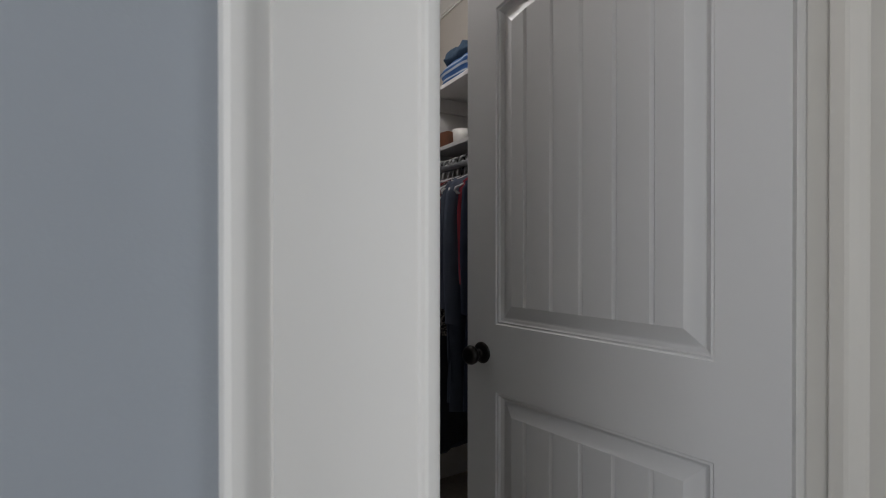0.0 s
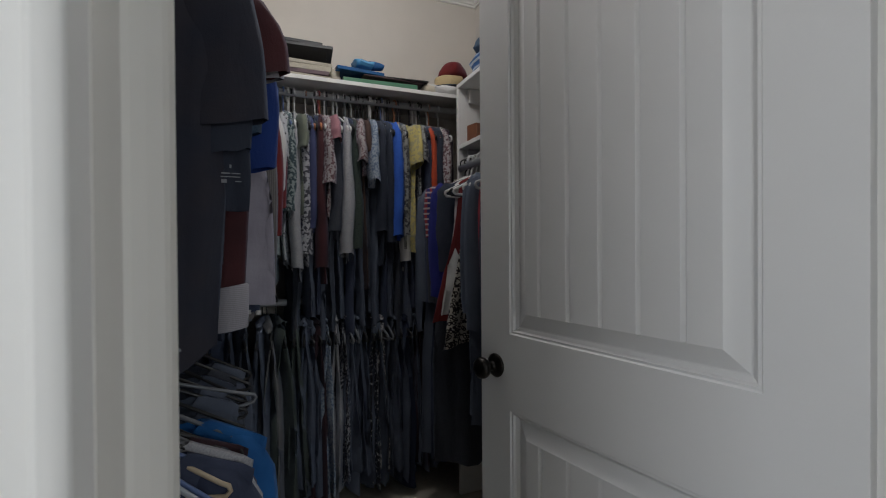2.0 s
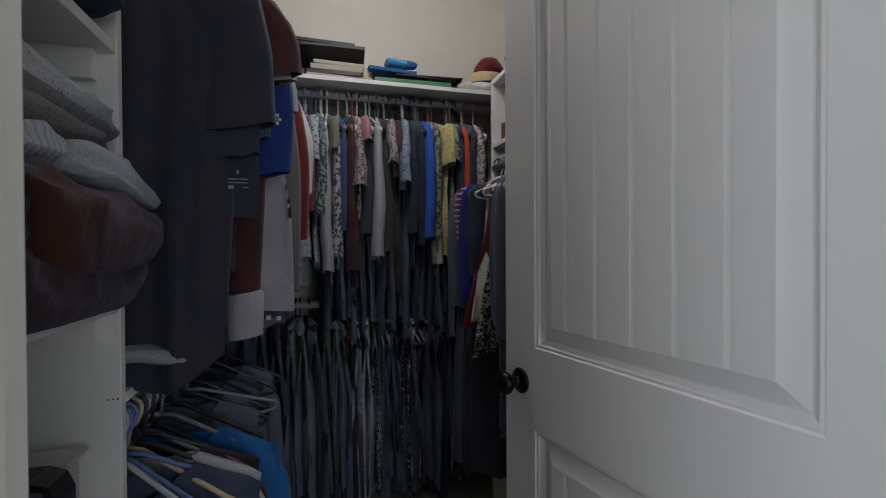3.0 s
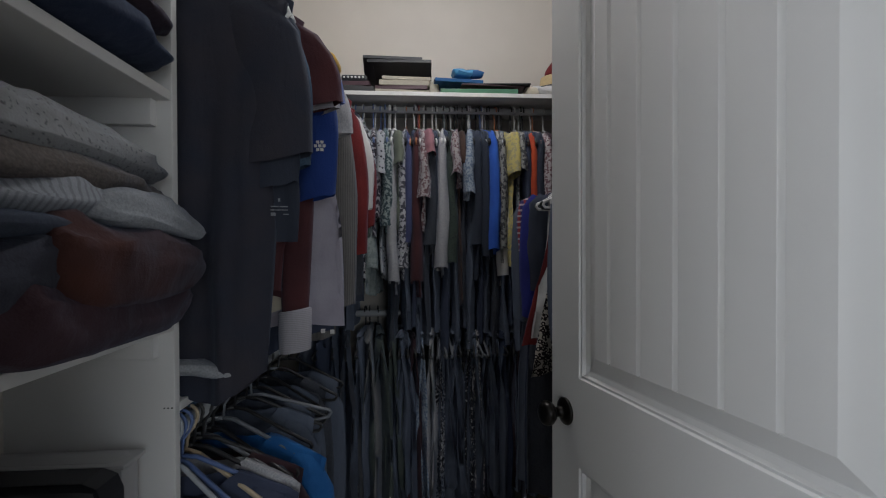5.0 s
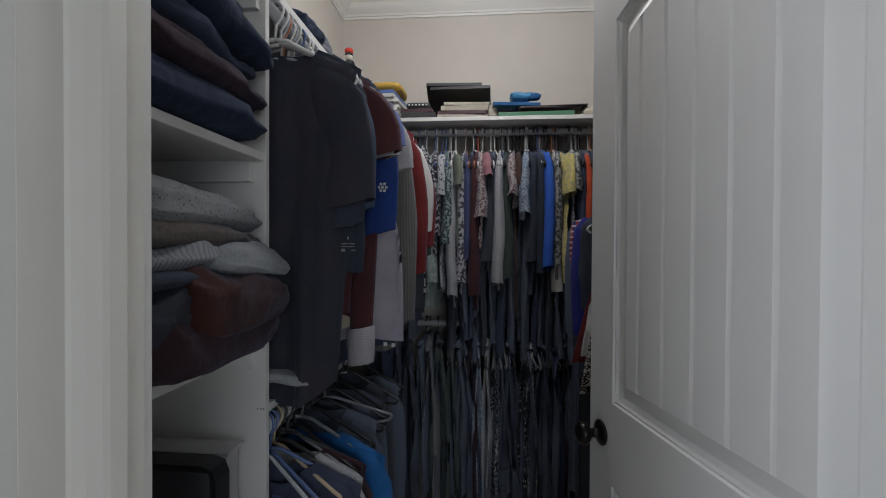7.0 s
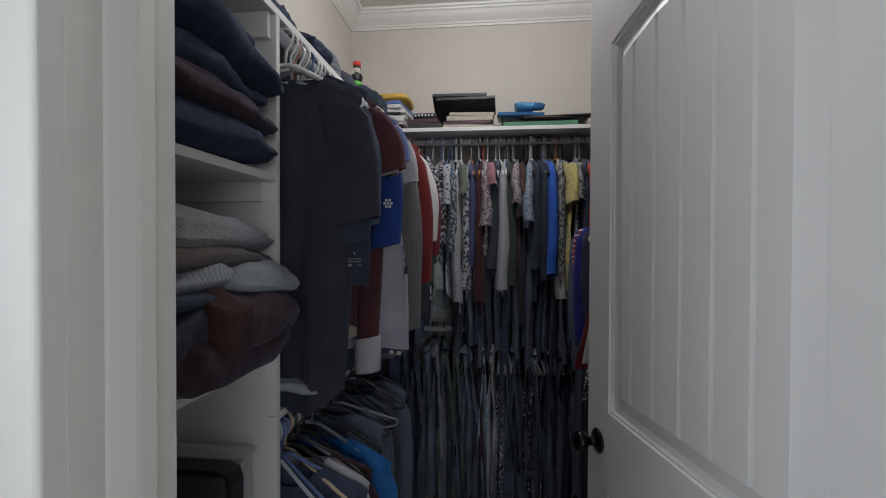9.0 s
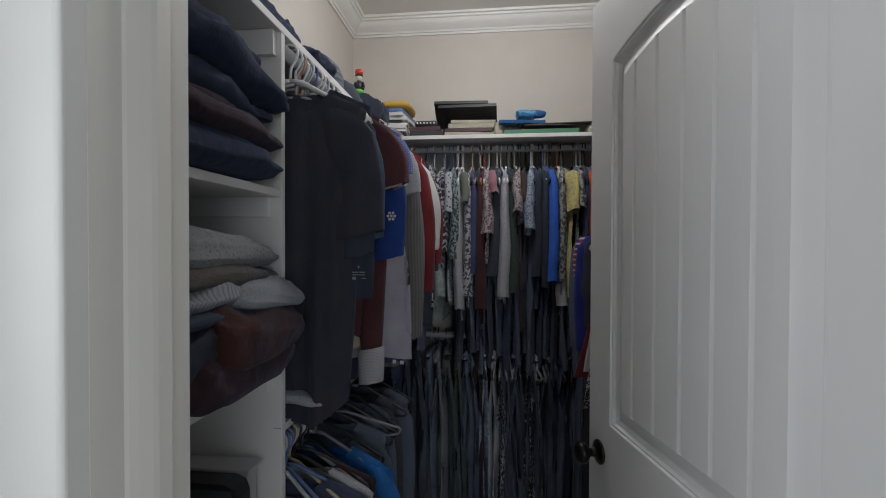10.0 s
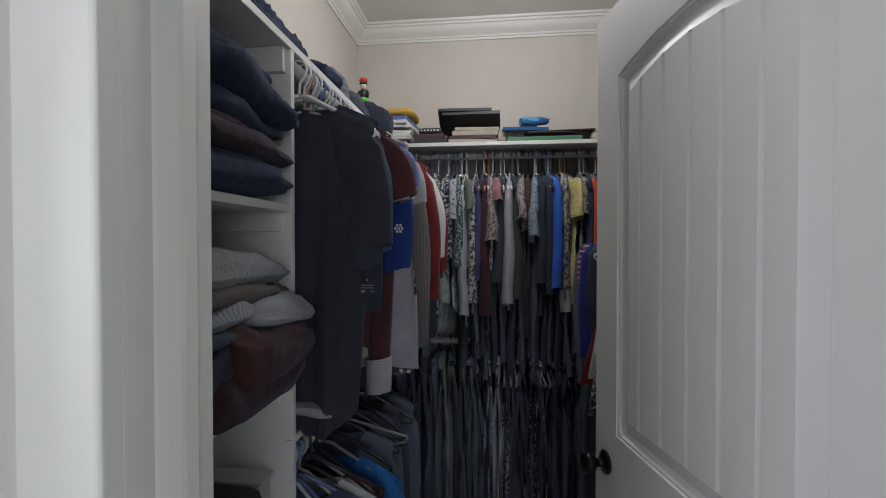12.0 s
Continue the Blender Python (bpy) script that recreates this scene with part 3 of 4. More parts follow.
def collar_mesh(neck, top, seed):
    bm = bmesh.new()
    n = 16
    rows = []
    for z, r, y in ((top - 0.012, neck * 1.02, 0.02), (top + 0.022, neck * 0.82, 0.026), (top + 0.026, neck * 0.88, 0.034), (top - 0.02, neck * 1.12, 0.042)):
        rows.append([bm.verts.new((r * math.cos(t), y * math.sin(t) - 0.004, z - 0.022 * max(0, -math.sin(t)))) for t in [2 * math.pi * i / n for i in range(n)]])
    for r0, r1 in zip(rows, rows[1:]):
        for i in range(n):
            bm.faces.new((r0[i], r0[(i + 1) % n], r1[(i + 1) % n], r1[i]))
    return bm


def top_garment(at, yaw, mat, label, group, out=0.03, hw=0.2, length=0.68, sleeve=0.2, sleeve_mat=None, wide=None, thick=0.018, collar=False, category="shirt", fold=0.012, flare=1.0, cuff=None, drop=0.082, sl_thick=None):
    """A shirt, sweater or dress on its hanger; at is the rod's centre there."""
    seed = rng.uniform(0, 40)
    th = tagged(new(category.replace(" ", "_")), label, category, group)
    th.matrix_world = pose(*at, 0, 0, yaw)
    top = -drop
    part("body", garment_body(hw, top, top - length, thick, seed=seed, fold=fold, flare=flare, folds=rng.uniform(1.6, 3.2), scoop=0.02 if collar else 0.05), mat, th, smooth=True)
    if sleeve:
        long = sleeve > 0.35
        a0, a1 = (0.07, 0.032 if cuff else 0.048) if long else (0.07, wide or 0.085)
        tb = sl_thick or 0.026
        for side in (-1, 1):
            sl = part("sleeve", sleeve_mesh(side, hw, top - 0.045, sleeve, a0, a1, 0.022, tb, seed + side, out), sleeve_mat or mat, th, smooth=True)
            if cuff and long:
                cu = bmesh.new()
                cx, z0 = side * (hw - 0.06 + out), top - 0.045 - sleeve
                rows = [[cu.verts.new((cx + a * math.cos(t), b * math.sin(t), z0 + h + 0.006 * math.cos(t))) for t in [math.pi * i / 8 for i in range(16)]] for a, b, h in ((0.036, 0.030, 0.02), (0.041, 0.034, 0.015), (0.041, 0.032, -0.03), (0.039, 0.030, -0.085))]
                for r0, r1 in zip(rows, rows[1:]):
                    for i in range(16):
                        cu.faces.new((r0[i], r0[(i + 1) % 16], r1[(i + 1) % 16], r1[i]))
                part("cuff", cu, cuff, sl, smooth=True)
    if collar:
        part("collar", collar_mesh(0.075, top, seed), mat, th, smooth=True)
    return th


def plastic(name, c, rough=0.4):
    return material(name, c, rough, vary=0.05, scale=12)


# the slate one is pale plastic darkened for hangers in dim low places
HANGER_MATS = {"white": plastic("white plastic", (0.66, 0.66, 0.66)), "grey": plastic("pale grey plastic", (0.36, 0.38, 0.41)), "blue": plastic("slate blue plastic", (0.09, 0.14, 0.30)), "orange": plastic("orange brown plastic", (0.45, 0.17, 0.08)), "black": plastic("black plastic", (0.02, 0.02, 0.022)), "wood": material("pale wood", (0.45, 0.36, 0.25), 0.5, vary=0.2, scale=20), "slate": plastic("slate plastic, dimmed for shade", (0.17, 0.18, 0.2)), "maroon": plastic("maroon plastic", (0.18, 0.03, 0.04)), "green": plastic("grey green plastic", (0.2, 0.32, 0.28))}


def hanger_thing(colour, shank=0.072):
    """Tubular hanger: the rod runs through the local origin, the bar along x."""
    th = tagged(new("clothes_hanger"), "%s %s clothes hanger hooked over the rod" % (colour if colour != "wood" else "pale wooden", "tubular plastic" if colour != "wood" else "flat"), "hanger", "clothes hangers")
    hook = [(0.021 * math.cos(a), 0, 0.021 * math.sin(a)) for a in [radians(200 - 26 * i) for i in range(9)]]
    hook += [(0.014, 0, -0.022), (0.003, 0, -0.038), (0, 0, -shank)]
    m = HANGER_MATS[colour]
    part("hook", tube(bmesh.new(), hook, 0.0036, 7), m, th, smooth=True)
    hw, zt, ze = 0.205, -shank, -shank - 0.093
    pts = [(0, 0, zt), (0.03, 0, zt - 0.004), (hw - 0.02, 0, ze + 0.008), (hw - 0.004, 0, ze + 0.002), (hw, 0, ze - 0.008), (hw - 0.008, 0, ze - 0.018), (hw - 0.03, 0, ze - 0.019)]
    loop = pts + [(-x, 0, z) for x, _, z in reversed(pts)]
    part("shoulder_bar", tube(bmesh.new(), loop, 0.0050, 7), m, th, smooth=True)
    return th


BASE_HANGERS = {}


def put_hanger(colour, m, shank=0.072):
    key = (colour, shank)
    if key not in BASE_HANGERS:
        BASE_HANGERS[key] = hanger_thing(colour, shank)
        BASE_HANGERS[key].matrix_world = m
        return BASE_HANGERS[key]
    return copy_thing(BASE_HANGERS[key], m)


# ---- tops on the end rod: x, cloth, words, hem height, sleeve length, hanger, turn, half width ----
END_TOPS = [
    (-0.20, BLACK, "black cotton shirt", 1.20, 0.2, "white", 4, 0.19),
    (-0.14, NAVY, "navy cotton shirt", 1.15, 0.5, "grey", -6, 0.19),
    (-0.08, MARBLE, "grey marbled top", 1.20, 0.2, "white", 5, 0.19),
    (-0.03, BLACK, "black cotton top", 1.10, 0.5, "blue", 2, 0.18),
    (0.02, GREYKNIT, "grey ribbed knit top", 1.15, 0.45, "white", -3, 0.185),
    (0.062, DKMAROON, "dark maroon top", 1.2, 0.2, "orange", 6, 0.175),
    (0.098, BLACK, "plain black blouse", 1.16, 0.3, "blue", -4, 0.185),
    (0.125, DOTS, "black blouse with white marks", 1.30, 0.34, "white", -6, 0.19),
    (0.160, LEAF, "plum blouse with a pale leaf print", 1.36, 0.42, "blue", 5, 0.195),
    (0.183, MINT, "pale mint long-sleeved blouse", 1.085, 0.60, "white", -5, 0.185),
    (0.208, LEAF, "black and white leaf-printed blouse", 1.34, 0.38, "blue", 5, 0.19),
    (0.235, WHITEDOT, "white blouse with black dots", 1.16, 0.20, "white", -10, 0.20),
    (0.266, FLORALGR, "dark teal flowered top", 1.32, 0.42, "blue", 6, 0.195),
    (0.284, LTGREY, "pale grey long-sleeved cardigan", 1.10, 0.66, "white", -3, 0.185),
    (0.316, OLIVE, "olive grey short-sleeved shirt", 1.34, 0.155, "white", 14, 0.21),
    (0.330, AZTEC, "white and grey patterned tunic", 1.16, 0.60, "white", -4, 0.185),
    (0.358, INDIGO, "dusty indigo long-sleeved top", 1.29, 0.49, "blue", 4, 0.195),
    (0.392, MAROON, "maroon long-sleeved top", 1.06, 0.66, "orange", -5, 0.19),
    (0.424, FLORALPK, "white and pink printed blouse", 1.36, 0.30, "maroon", 6, 0.20),
    (0.448, PINK, "dusty pink short-sleeved shirt", 1.50, 0.11, "white", 17, 0.215),
    (0.458, CHARCOAL, "charcoal marled sweater", 1.27, 0.50, "white", -4, 0.185),
    (0.480, BLACK, "black cotton cardigan", 1.20, 0.5, "white", 3, 0.185),
    (0.503, LTGREY, "white thin-sleeved cardigan", 1.175, 0.60, "white", -5, 0.195),
    (0.548, DKGREEN, "dark green openwork knitted dress", 1.20, 0.58, "green", 5, 0.205),
    (0.562, FLORALPK, "pink and white printed scarf top", 1.56, 0.20, "black", -8, 0.205),
    (0.592, BROWN, "brown short-sleeved dress", 1.04, 0.155, "black", 12, 0.21),
    (0.625, FLORALLB, "pale blue printed blouse", 1.5, 0.28, "white", -5, 0.20),
    (0.662, BLACK, "black velvet dress", 1.15, 0.5, "white", 3, 0.205),
    (0.695, BLACK, "black knitted top", 1.19, 0.55, "white", -5, 0.205),
    (0.734, ROYAL, "royal blue long-sleeved top", 1.26, 0.52, "blue", 9, 0.21),
    (0.774, MARBLE, "grey marbled sweater", 1.23, 0.52, "grey", -6, 0.20),
    (0.782, WHITE, "white long undershirt", 1.13, 0.64, "white", 2, 0.18),
    (0.829, YELLOW, "pale yellow printed blouse", 1.21, 0.19, "orange", 15, 0.215),
    (0.856, MARBLE, "olive grey printed top", 1.3, 0.18, "white", -4, 0.20),
    (0.884, NAVY, "navy cotton shirt", 1.1, 0.45, "white", -6, 0.20),
    (0.914, ORANGE, "orange red jersey top", 1.25, 0.45, "white", 6, 0.20),
    (0.946, BLACK, "black cotton shirt", 1.1, 0.45, "orange", -4, 0.20),
    (0.978, FLORALPK, "white and brown printed blouse", 1.2, 0.3, "white", 8, 0.19),
    (1.005, DKMAROON, "dark maroon top", 1.15, 0.4, "white", -3, 0.18),
]
# invented long dark dresses, filling the dark gap above the low rod
END_TOPS += [(x, (LITBLACK, NAVY, LITBLACK, CHARCOAL)[k % 4], ("long light-lifted black dress", "long navy filler dress", "long brightened black dress", "long charcoal filler dress")[k % 4], 0.84 + 0.05 * (k % 3), 0.0, "black", (k * 7) % 11 - 5, 0.175) for k, x in enumerate((-0.11, -0.005, 0.09, 0.295, 0.345, 0.375, 0.41, 0.44, 0.475, 0.53, 0.575, 0.60, 0.64, 0.675, 0.71, 0.745, 0.78, 0.82, 0.85, 0.885, 0.92, 0.952))]
for x, mat, words, hem, sl, colour, yaw, hw in END_TOPS:
    jig = rng.uniform(-0.018, 0.012)
    x -= hw * math.sin(radians(yaw))
    top_garment((x, NRY + jig, NZ + 0.004), 90 + yaw, mat, words + " hanging on the end rod", "tops on the end rod", hw=hw * 0.97, length=NZ - 0.085 - hem, drop=0.112, sleeve=sl, thick=rng.uniform(0.010, 0.016) if sl else 0.02, fold=0.006, wide=0.075, sl_thick=rng.uniform(0.024, 0.034))
    put_hanger(colour, pose(x, NRY + jig, NZ - 0.001, 0, 0, 90 + yaw), 0.094)

# bare hangers between them
for x, colour, yaw in ((0.295, "white", 5), (0.43, "white", -6), (0.49, "white", 8), (0.53, "grey", -4), (0.728, "grey", 6), (0.735, "black", -8), (0.56, "white", 10), (0.345, "orange", 6), (0.225, "blue", -4), (0.40, "white", 9)):
    put_hanger(colour, pose(x, NRY + rng.uniform(-0.01, 0.01), NZ - 0.001, 0, 0, 90 + yaw), 0.094)


# ---- trousers on the low end rod ----
def trousers(x, y, z, yaw, mat, label, hw, length, thick=0.014):
    seed = rng.uniform(0, 40)
    th = tagged(new("trousers"), label, "trousers", "trousers on the low end rod")
    th.matrix_world = pose(x, y, z, 0, 0, yaw)
    part("waistband", garment_body(hw * 0.95, -0.06, -0.11, thick * 0.75, neck=0.01, slope=0.1, scoop=0, fold=0.001, seed=seed, nv=3), mat, th, smooth=True)
    for side in (-1, 1):
        leg = garment_body(hw * 0.96, -0.095, -length, thick, neck=0.01, slope=0.03, scoop=0, fold=0.007, folds=1.4, seed=seed + side, nv=12, nu=8)
        for v in leg.verts:
            low = min(1.0, max(0.0, (-0.095 - v.co.z) / 0.3))
            v.co.y += side * thick * 0.9 * low
            v.co.x += side * 0.012 * low
        part("leg", leg, mat, th, smooth=True)
    return th


# dark trousers carry lightened colours, since little light reaches this rod
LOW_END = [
    (-0.12, LITBLACK, "light-lifted black", 0.17), (-0.05, JEANS, "dark denim", 0.18), (0.02, LITBLACK, "light-lifted black", 0.17), (0.08, CHARCOAL, "charcoal", 0.17), (0.125, LITBLACK, "light-lifted black", 0.18),
    (0.182, KHAKI, "grey khaki", 0.195), (0.237, GREEN, "dark moss green", 0.195), (0.275, GREEN, "dark green", 0.18), (0.315, LITBLACK, "light-lifted black", 0.18), (0.35, LITBLACK, "brightened black", 0.18), (0.384, DKMAROON, "dark maroon", 0.19),
    (0.418, FLORALLB, "purple printed", 0.175), (0.448, LTGREY, "pale grey", 0.185), (0.487, FLORALBW, "black and white printed", 0.18), (0.52, LITBLACK, "brightened black", 0.185), (0.55, LITBLACK, "light-lifted black", 0.18), (0.58, LITBLACK, "brightened black", 0.18),
    (0.617, DOTS, "black dotted", 0.20), (0.645, LITBLACK, "brightened black", 0.17), (0.673, LACE, "white lace-panelled", 0.165), (0.71, LITBLACK, "light-lifted black", 0.18), (0.75, LITBLACK, "brightened black", 0.19), (0.79, DKNAVY, "dark navy", 0.185),
    (0.825, LITBLACK, "light-lifted black", 0.19), (0.86, DKMAROON, "dark maroon", 0.18), (0.90, LITBLACK, "brightened black", 0.18), (0.94, JEANS, "dark denim", 0.18), (0.98, LITBLACK, "light-lifted black", 0.18), (1.0, LITBLACK, "brightened black", 0.18),
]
for x, mat, words, hw in LOW_END:
    # slate and black put the low rod's shade into the hanger colours
    colour = "slate" if 0.46 < x < 0.56 or 0.66 < x < 0.69 else "black"
    y = NRY + rng.uniform(-0.015, 0.015)
    turn = rng.choice((-1, 1)) * rng.uniform(3, 13)
    rod_x = x - hw * math.sin(radians(turn))
    narrow = mat in (LTGREY, FLORALBW, LACE, FLORALLB, DOTS)
    trousers(rod_x, y, 0.98, 90 + turn, mat, words + " trousers hanging from the low rod", hw, rng.uniform(0.80, 0.9), rng.uniform(0.012, 0.016) if narrow else rng.uniform(0.024, 0.032))
    put_hanger(colour, pose(rod_x, y, 0.987, 0, 0, 90 + turn))
for x in (0.475, 0.505, 0.53, 0.685):
    put_hanger("slate", pose(x, NRY - 0.01, 0.987, 0, 0, 90 + rng.uniform(-6, 6)))

# ---- shirts on the side rod, faces to the door: y, cloth, words, hem, sleeve, half width, shift, options ----
SIDE_TOPS = [
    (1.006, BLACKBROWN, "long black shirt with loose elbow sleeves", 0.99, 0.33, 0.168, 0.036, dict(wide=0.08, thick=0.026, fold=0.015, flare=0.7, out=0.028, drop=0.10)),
    (1.034, BLACK, "black t-shirt with a small print", 1.30, 0.40, 0.18, 0.03, dict(wide=0.06, thick=0.022, flare=1.0, out=0.02)),
    (1.060, TEAL, "slate blue denim shirt", 1.00, 0.36, 0.185, 0.0, dict(wide=0.085, thick=0.026, flare=0.42, out=0.065)),
    (1.115, MAROON, "maroon jersey t-shirt", 1.20, 0.215, 0.20, 0.016, dict(wide=0.085, thick=0.022, flare=0.7, out=0.06)),
    (1.145, WHITEFINE, "pale checked shirt", 1.30, 0.22, 0.195, 0.014, dict(flare=0.7, out=0.055)),
    (1.180, ROYALDEEP, "royal blue t-shirt with white dots", 1.38, 0.41, 0.19, 0.018, dict(wide=0.075, thick=0.022, flare=0.6, out=0.075)),
    (1.205, MAROON, "maroon long-sleeved shirt with pale cuffs", 1.17, 0.70, 0.17, 0.036, dict(cuff=WHITEFINE, thick=0.018, flare=0.8, out=0.02)),
    (1.235, CREAM, "cream shirt with faint checks", 1.16, 0, 0.16, 0.05, dict(flare=0.9)),
    (1.275, BLUECHECK, "blue and white checked shirt", 1.4, 0.16, 0.205, 0.03, dict(collar=True, out=0.02, flare=0.7)),
    (1.372, NAVY, "navy shirt with pale dots at its hem", 1.02, 0, 0.17, 0.05, dict(flare=1.05)),
    (1.318, LAV, "pale lavender cotton shirt", 1.075, 0, 0.18, 0.056, dict(flare=1.2, thick=0.014, fold=0.008)),
    (1.44, LTGREY, "light grey t-shirt", 1.3, 0.2, 0.20, 0.03, dict(wide=0.08, flare=0.8, out=0.03)),
    (1.52, GREYSTRIPE, "taupe striped shirt", 1.03, 0.72, 0.205, 0.028, dict(flare=0.9, out=0.055)),
    (1.655, RED, "deep red shirt", 1.2, 0.56, 0.215, 0.036, dict(out=0.06)),
    (1.71, WHITE, "white long-sleeved t-shirt", 1.3, 0.40, 0.20, 0.04, dict(wide=0.06, out=0.085)),
    (1.755, RED, "red jersey shirt", 1.25, 0.46, 0.20, 0.045, dict(out=0.085)),
    (1.81, CHARCOAL, "charcoal shirt", 1.1, 0.5, 0.22, 0.04, dict()),
    (1.865, FLORALBW, "black and white printed shirt", 1.15, 0.3, 0.215, 0.05, dict()),
    (1.92, DKGREEN, "dark green shirt", 1.15, 0.5, 0.22, 0.05, dict()),
    (1.98, BLACK, "black shirt", 1.1, 0.3, 0.21, 0.04, dict()),
]


def emblem(thing, x, z, marks, mat, name="print"):
    """Small printed marks laid on the cloth's front near (x, z), both local to the thing."""
    body = [c for c in thing.children if c.name.startswith(("body", "sleeve"))]
    near = [v.co for c in body for v in c.data.vertices if (v.co.x - x) ** 2 + (v.co.z - z) ** 2 < 0.035 ** 2]
    if not near:
        return
    y = min(v.y for v in near) - 0.002
    for k, (dx, dz, w, h) in enumerate(marks):
        part(name, boxes((x + dx - w / 2, x + dx + w / 2, y - 0.0008, y, z + dz - h / 2, z + dz + h / 2)), mat, thing)


HC = ["white", "white", "grey", "white", "blue", "white", "white", "grey"]
for k, (y, mat, words, hem, sl, hw, dx, opt) in enumerate(SIDE_TOPS):
    yaw = rng.uniform(-4, 4)
    tg = top_garment((WRX + dx, y, WZ + 0.004), yaw, mat, words + " on the side rod", "shirts on the side rod", hw=hw, length=WZ - opt.get("drop", 0.06) - hem, sleeve=sl, **opt)
    put_hanger(HC[k % len(HC)], pose(WRX, y, WZ + 0.012, 0, 0, yaw))
    if mat is ROYALDEEP:
        emblem(tg, 0.222, 1.533 - WZ, [(a * 0.010 + (0.005 if b % 2 else 0), b * 0.009, 0.007, 0.007) for a, b in ((0, 0), (1, 0), (-1, 0), (0, 1), (-1, 1), (0, -1), (-1, -1))], WHITE, "dot")
    if "pale dots" in words:
        emblem(tg, 0.150, 1.05 - WZ, [(0, 0, 0.012, 0.012), (0.026, -0.003, 0.012, 0.012)], WHITE, "dot")
    if "small print" in words:
        emblem(tg, 0.150, 1.378 - WZ, [(0, 0.014, 0.004, 0.007), (-0.009, 0.0, 0.016, 0.0025), (0.010, 0.0, 0.016, 0.0025), (0, -0.007, 0.036, 0.002), (-0.012, -0.016, 0.010, 0.007), (0.014, -0.016, 0.012, 0.002)], GREYSOFT, "printed_bar")
for y, colour in ((1.040, "grey"), (1.048, "orange"), (1.078, "white"), (1.09, "grey")):
    put_hanger(colour, pose(WRX, y, WZ + 0.001, 0, 0, rng.uniform(-5, 4)), 0.094)

# ---- clothes and bare hangers on the low side rod ----
# the black pieces further back use the lightened black as well
LOW_SIDE = [
    (1.00, NAVY, "dark navy sweater", 0.22, 0.03), (1.05, LTGREY, "light grey long-sleeved shirt", 0.215, 0.03), (1.09, DKMAROON, "dark maroon sweater", 0.2, 0.03), (1.14, CHARCOAL, "charcoal sweater", 0.2, 0.02), (1.20, SKYBLUE, "bright blue sweatshirt", 0.225, 0.05),
    (1.27, LITBLACK, "light-lifted black sweater", 0.22, 0.05), (1.35, LITBLACK, "light-lifted black cardigan", 0.22, 0.05), (1.44, LITBLACK, "light-lifted black woollen cardigan", 0.22, 0.05), (1.54, LITBLACK, "light-lifted black coat", 0.22, 0.05), (1.65, CHARCOAL, "charcoal coat", 0.22, 0.05), (1.78, LITBLACK, "light-lifted black jacket", 0.21, 0.05),
]
for y, mat, words, hw, dx in LOW_SIDE:
    yaw = rng.uniform(-17, 9)
    wide_enough = hw * rng.uniform(0.8, 1.0) if y < 1.25 else hw * rng.uniform(0.62, 0.8)
    top_garment((WRX - 0.01 + dx - (0.03 if y > 1.25 else 0.0), y, LZ + 0.004), yaw, mat, words + " on the low side rod", "clothes on the low side rod", hw=wide_enough, length=0.62, sleeve=0.52, thick=0.024, category="sweater", drop=rng.uniform(0.08, 0.11))
    # hangers further back are coloured black to stand in for shade
    put_hanger("black" if y > 1.25 else rng.choice(["slate", "blue", "black"]), pose(WRX - 0.01, y, LZ + 0.012, 0, 0, yaw))
for y, colour, yaw, lean, roll in ((0.972, "grey", -22, 0, 5), (0.985, "blue", -16, 3, 8), (1.03, "wood", -12, -2, 4), (1.10, "slate", -9, 4, 3), (1.205, "white", -4, -3, 1), (1.36, "slate", 9, 0, -9), (1.65, "slate", -5, 0, 0)):
    put_hanger(colour, pose(WRX - 0.01, y, LZ + 0.012, lean, roll, yaw))

# ---- clothes on the tower rod ----
EAST_TOPS = [
    # first three: invented dark clothes, hiding the lit floor and tower panel behind
    (1.925, LITBLACK, "long light-lifted black coat", 0.25, 0.5, 0.21, dict()), (1.88, NAVY, "long navy filler dress", 0.3, 0.5, 0.2, dict()), (1.84, CHARCOAL, "long charcoal filler dress", 0.3, 0.5, 0.2, dict()),
    (1.80, PLAID, "red and navy plaid shirt", 1.2, 0.22, 0.215, dict(wide=0.05)), (1.755, COBALT, "deep cobalt blouse", 1.06, 0.46, 0.225, dict()), (1.715, BLACK, "black blouse with white trim", 0.95, 0.36, 0.20, dict()), (1.68, WHITE, "white sleeveless blouse", 0.98, 0, 0.16, dict(flare=1.4)),
    (1.655, RED, "deep red sleeveless dress", 0.93, 0, 0.145, dict(flare=1.75)), (1.62, LEOPARD, "long sleeveless leopard-print dress", 0.86, 0, 0.13, dict(flare=1.85)), (1.57, WHITE, "white cotton blouse", 1.25, 0.2, 0.13, dict(out=0.0)), (1.51, LITBLACK, "long black dress", 0.6, 0.5, 0.19, dict()),
    (1.44, LITBLACK, "long black coat", 0.6, 0.55, 0.2, dict()), (1.39, ROSE, "rose red fleece top", 1.15, 0.40, 0.17, dict()), (1.32, NAVY, "navy dress", 0.6, 0.5, 0.2, dict()),
]
for y, mat, words, hem, sl, hw, opt in EAST_TOPS:
    yaw = rng.uniform(-6, 6)
    top_garment((ERX, y, EZ + 0.004), yaw, mat, words + " on the tower rod", "clothes on the tower rod", hw=hw, length=EZ - 0.06 - hem, sleeve=sl, thick=0.018, **opt)
    put_hanger(rng.choice(["white", "white", "black"]), pose(ERX, y, EZ + 0.012, 0, 0, yaw))
put_hanger("white", pose(ERX - 0.01, 1.83, EZ + 0.012, 0, 0, 3))


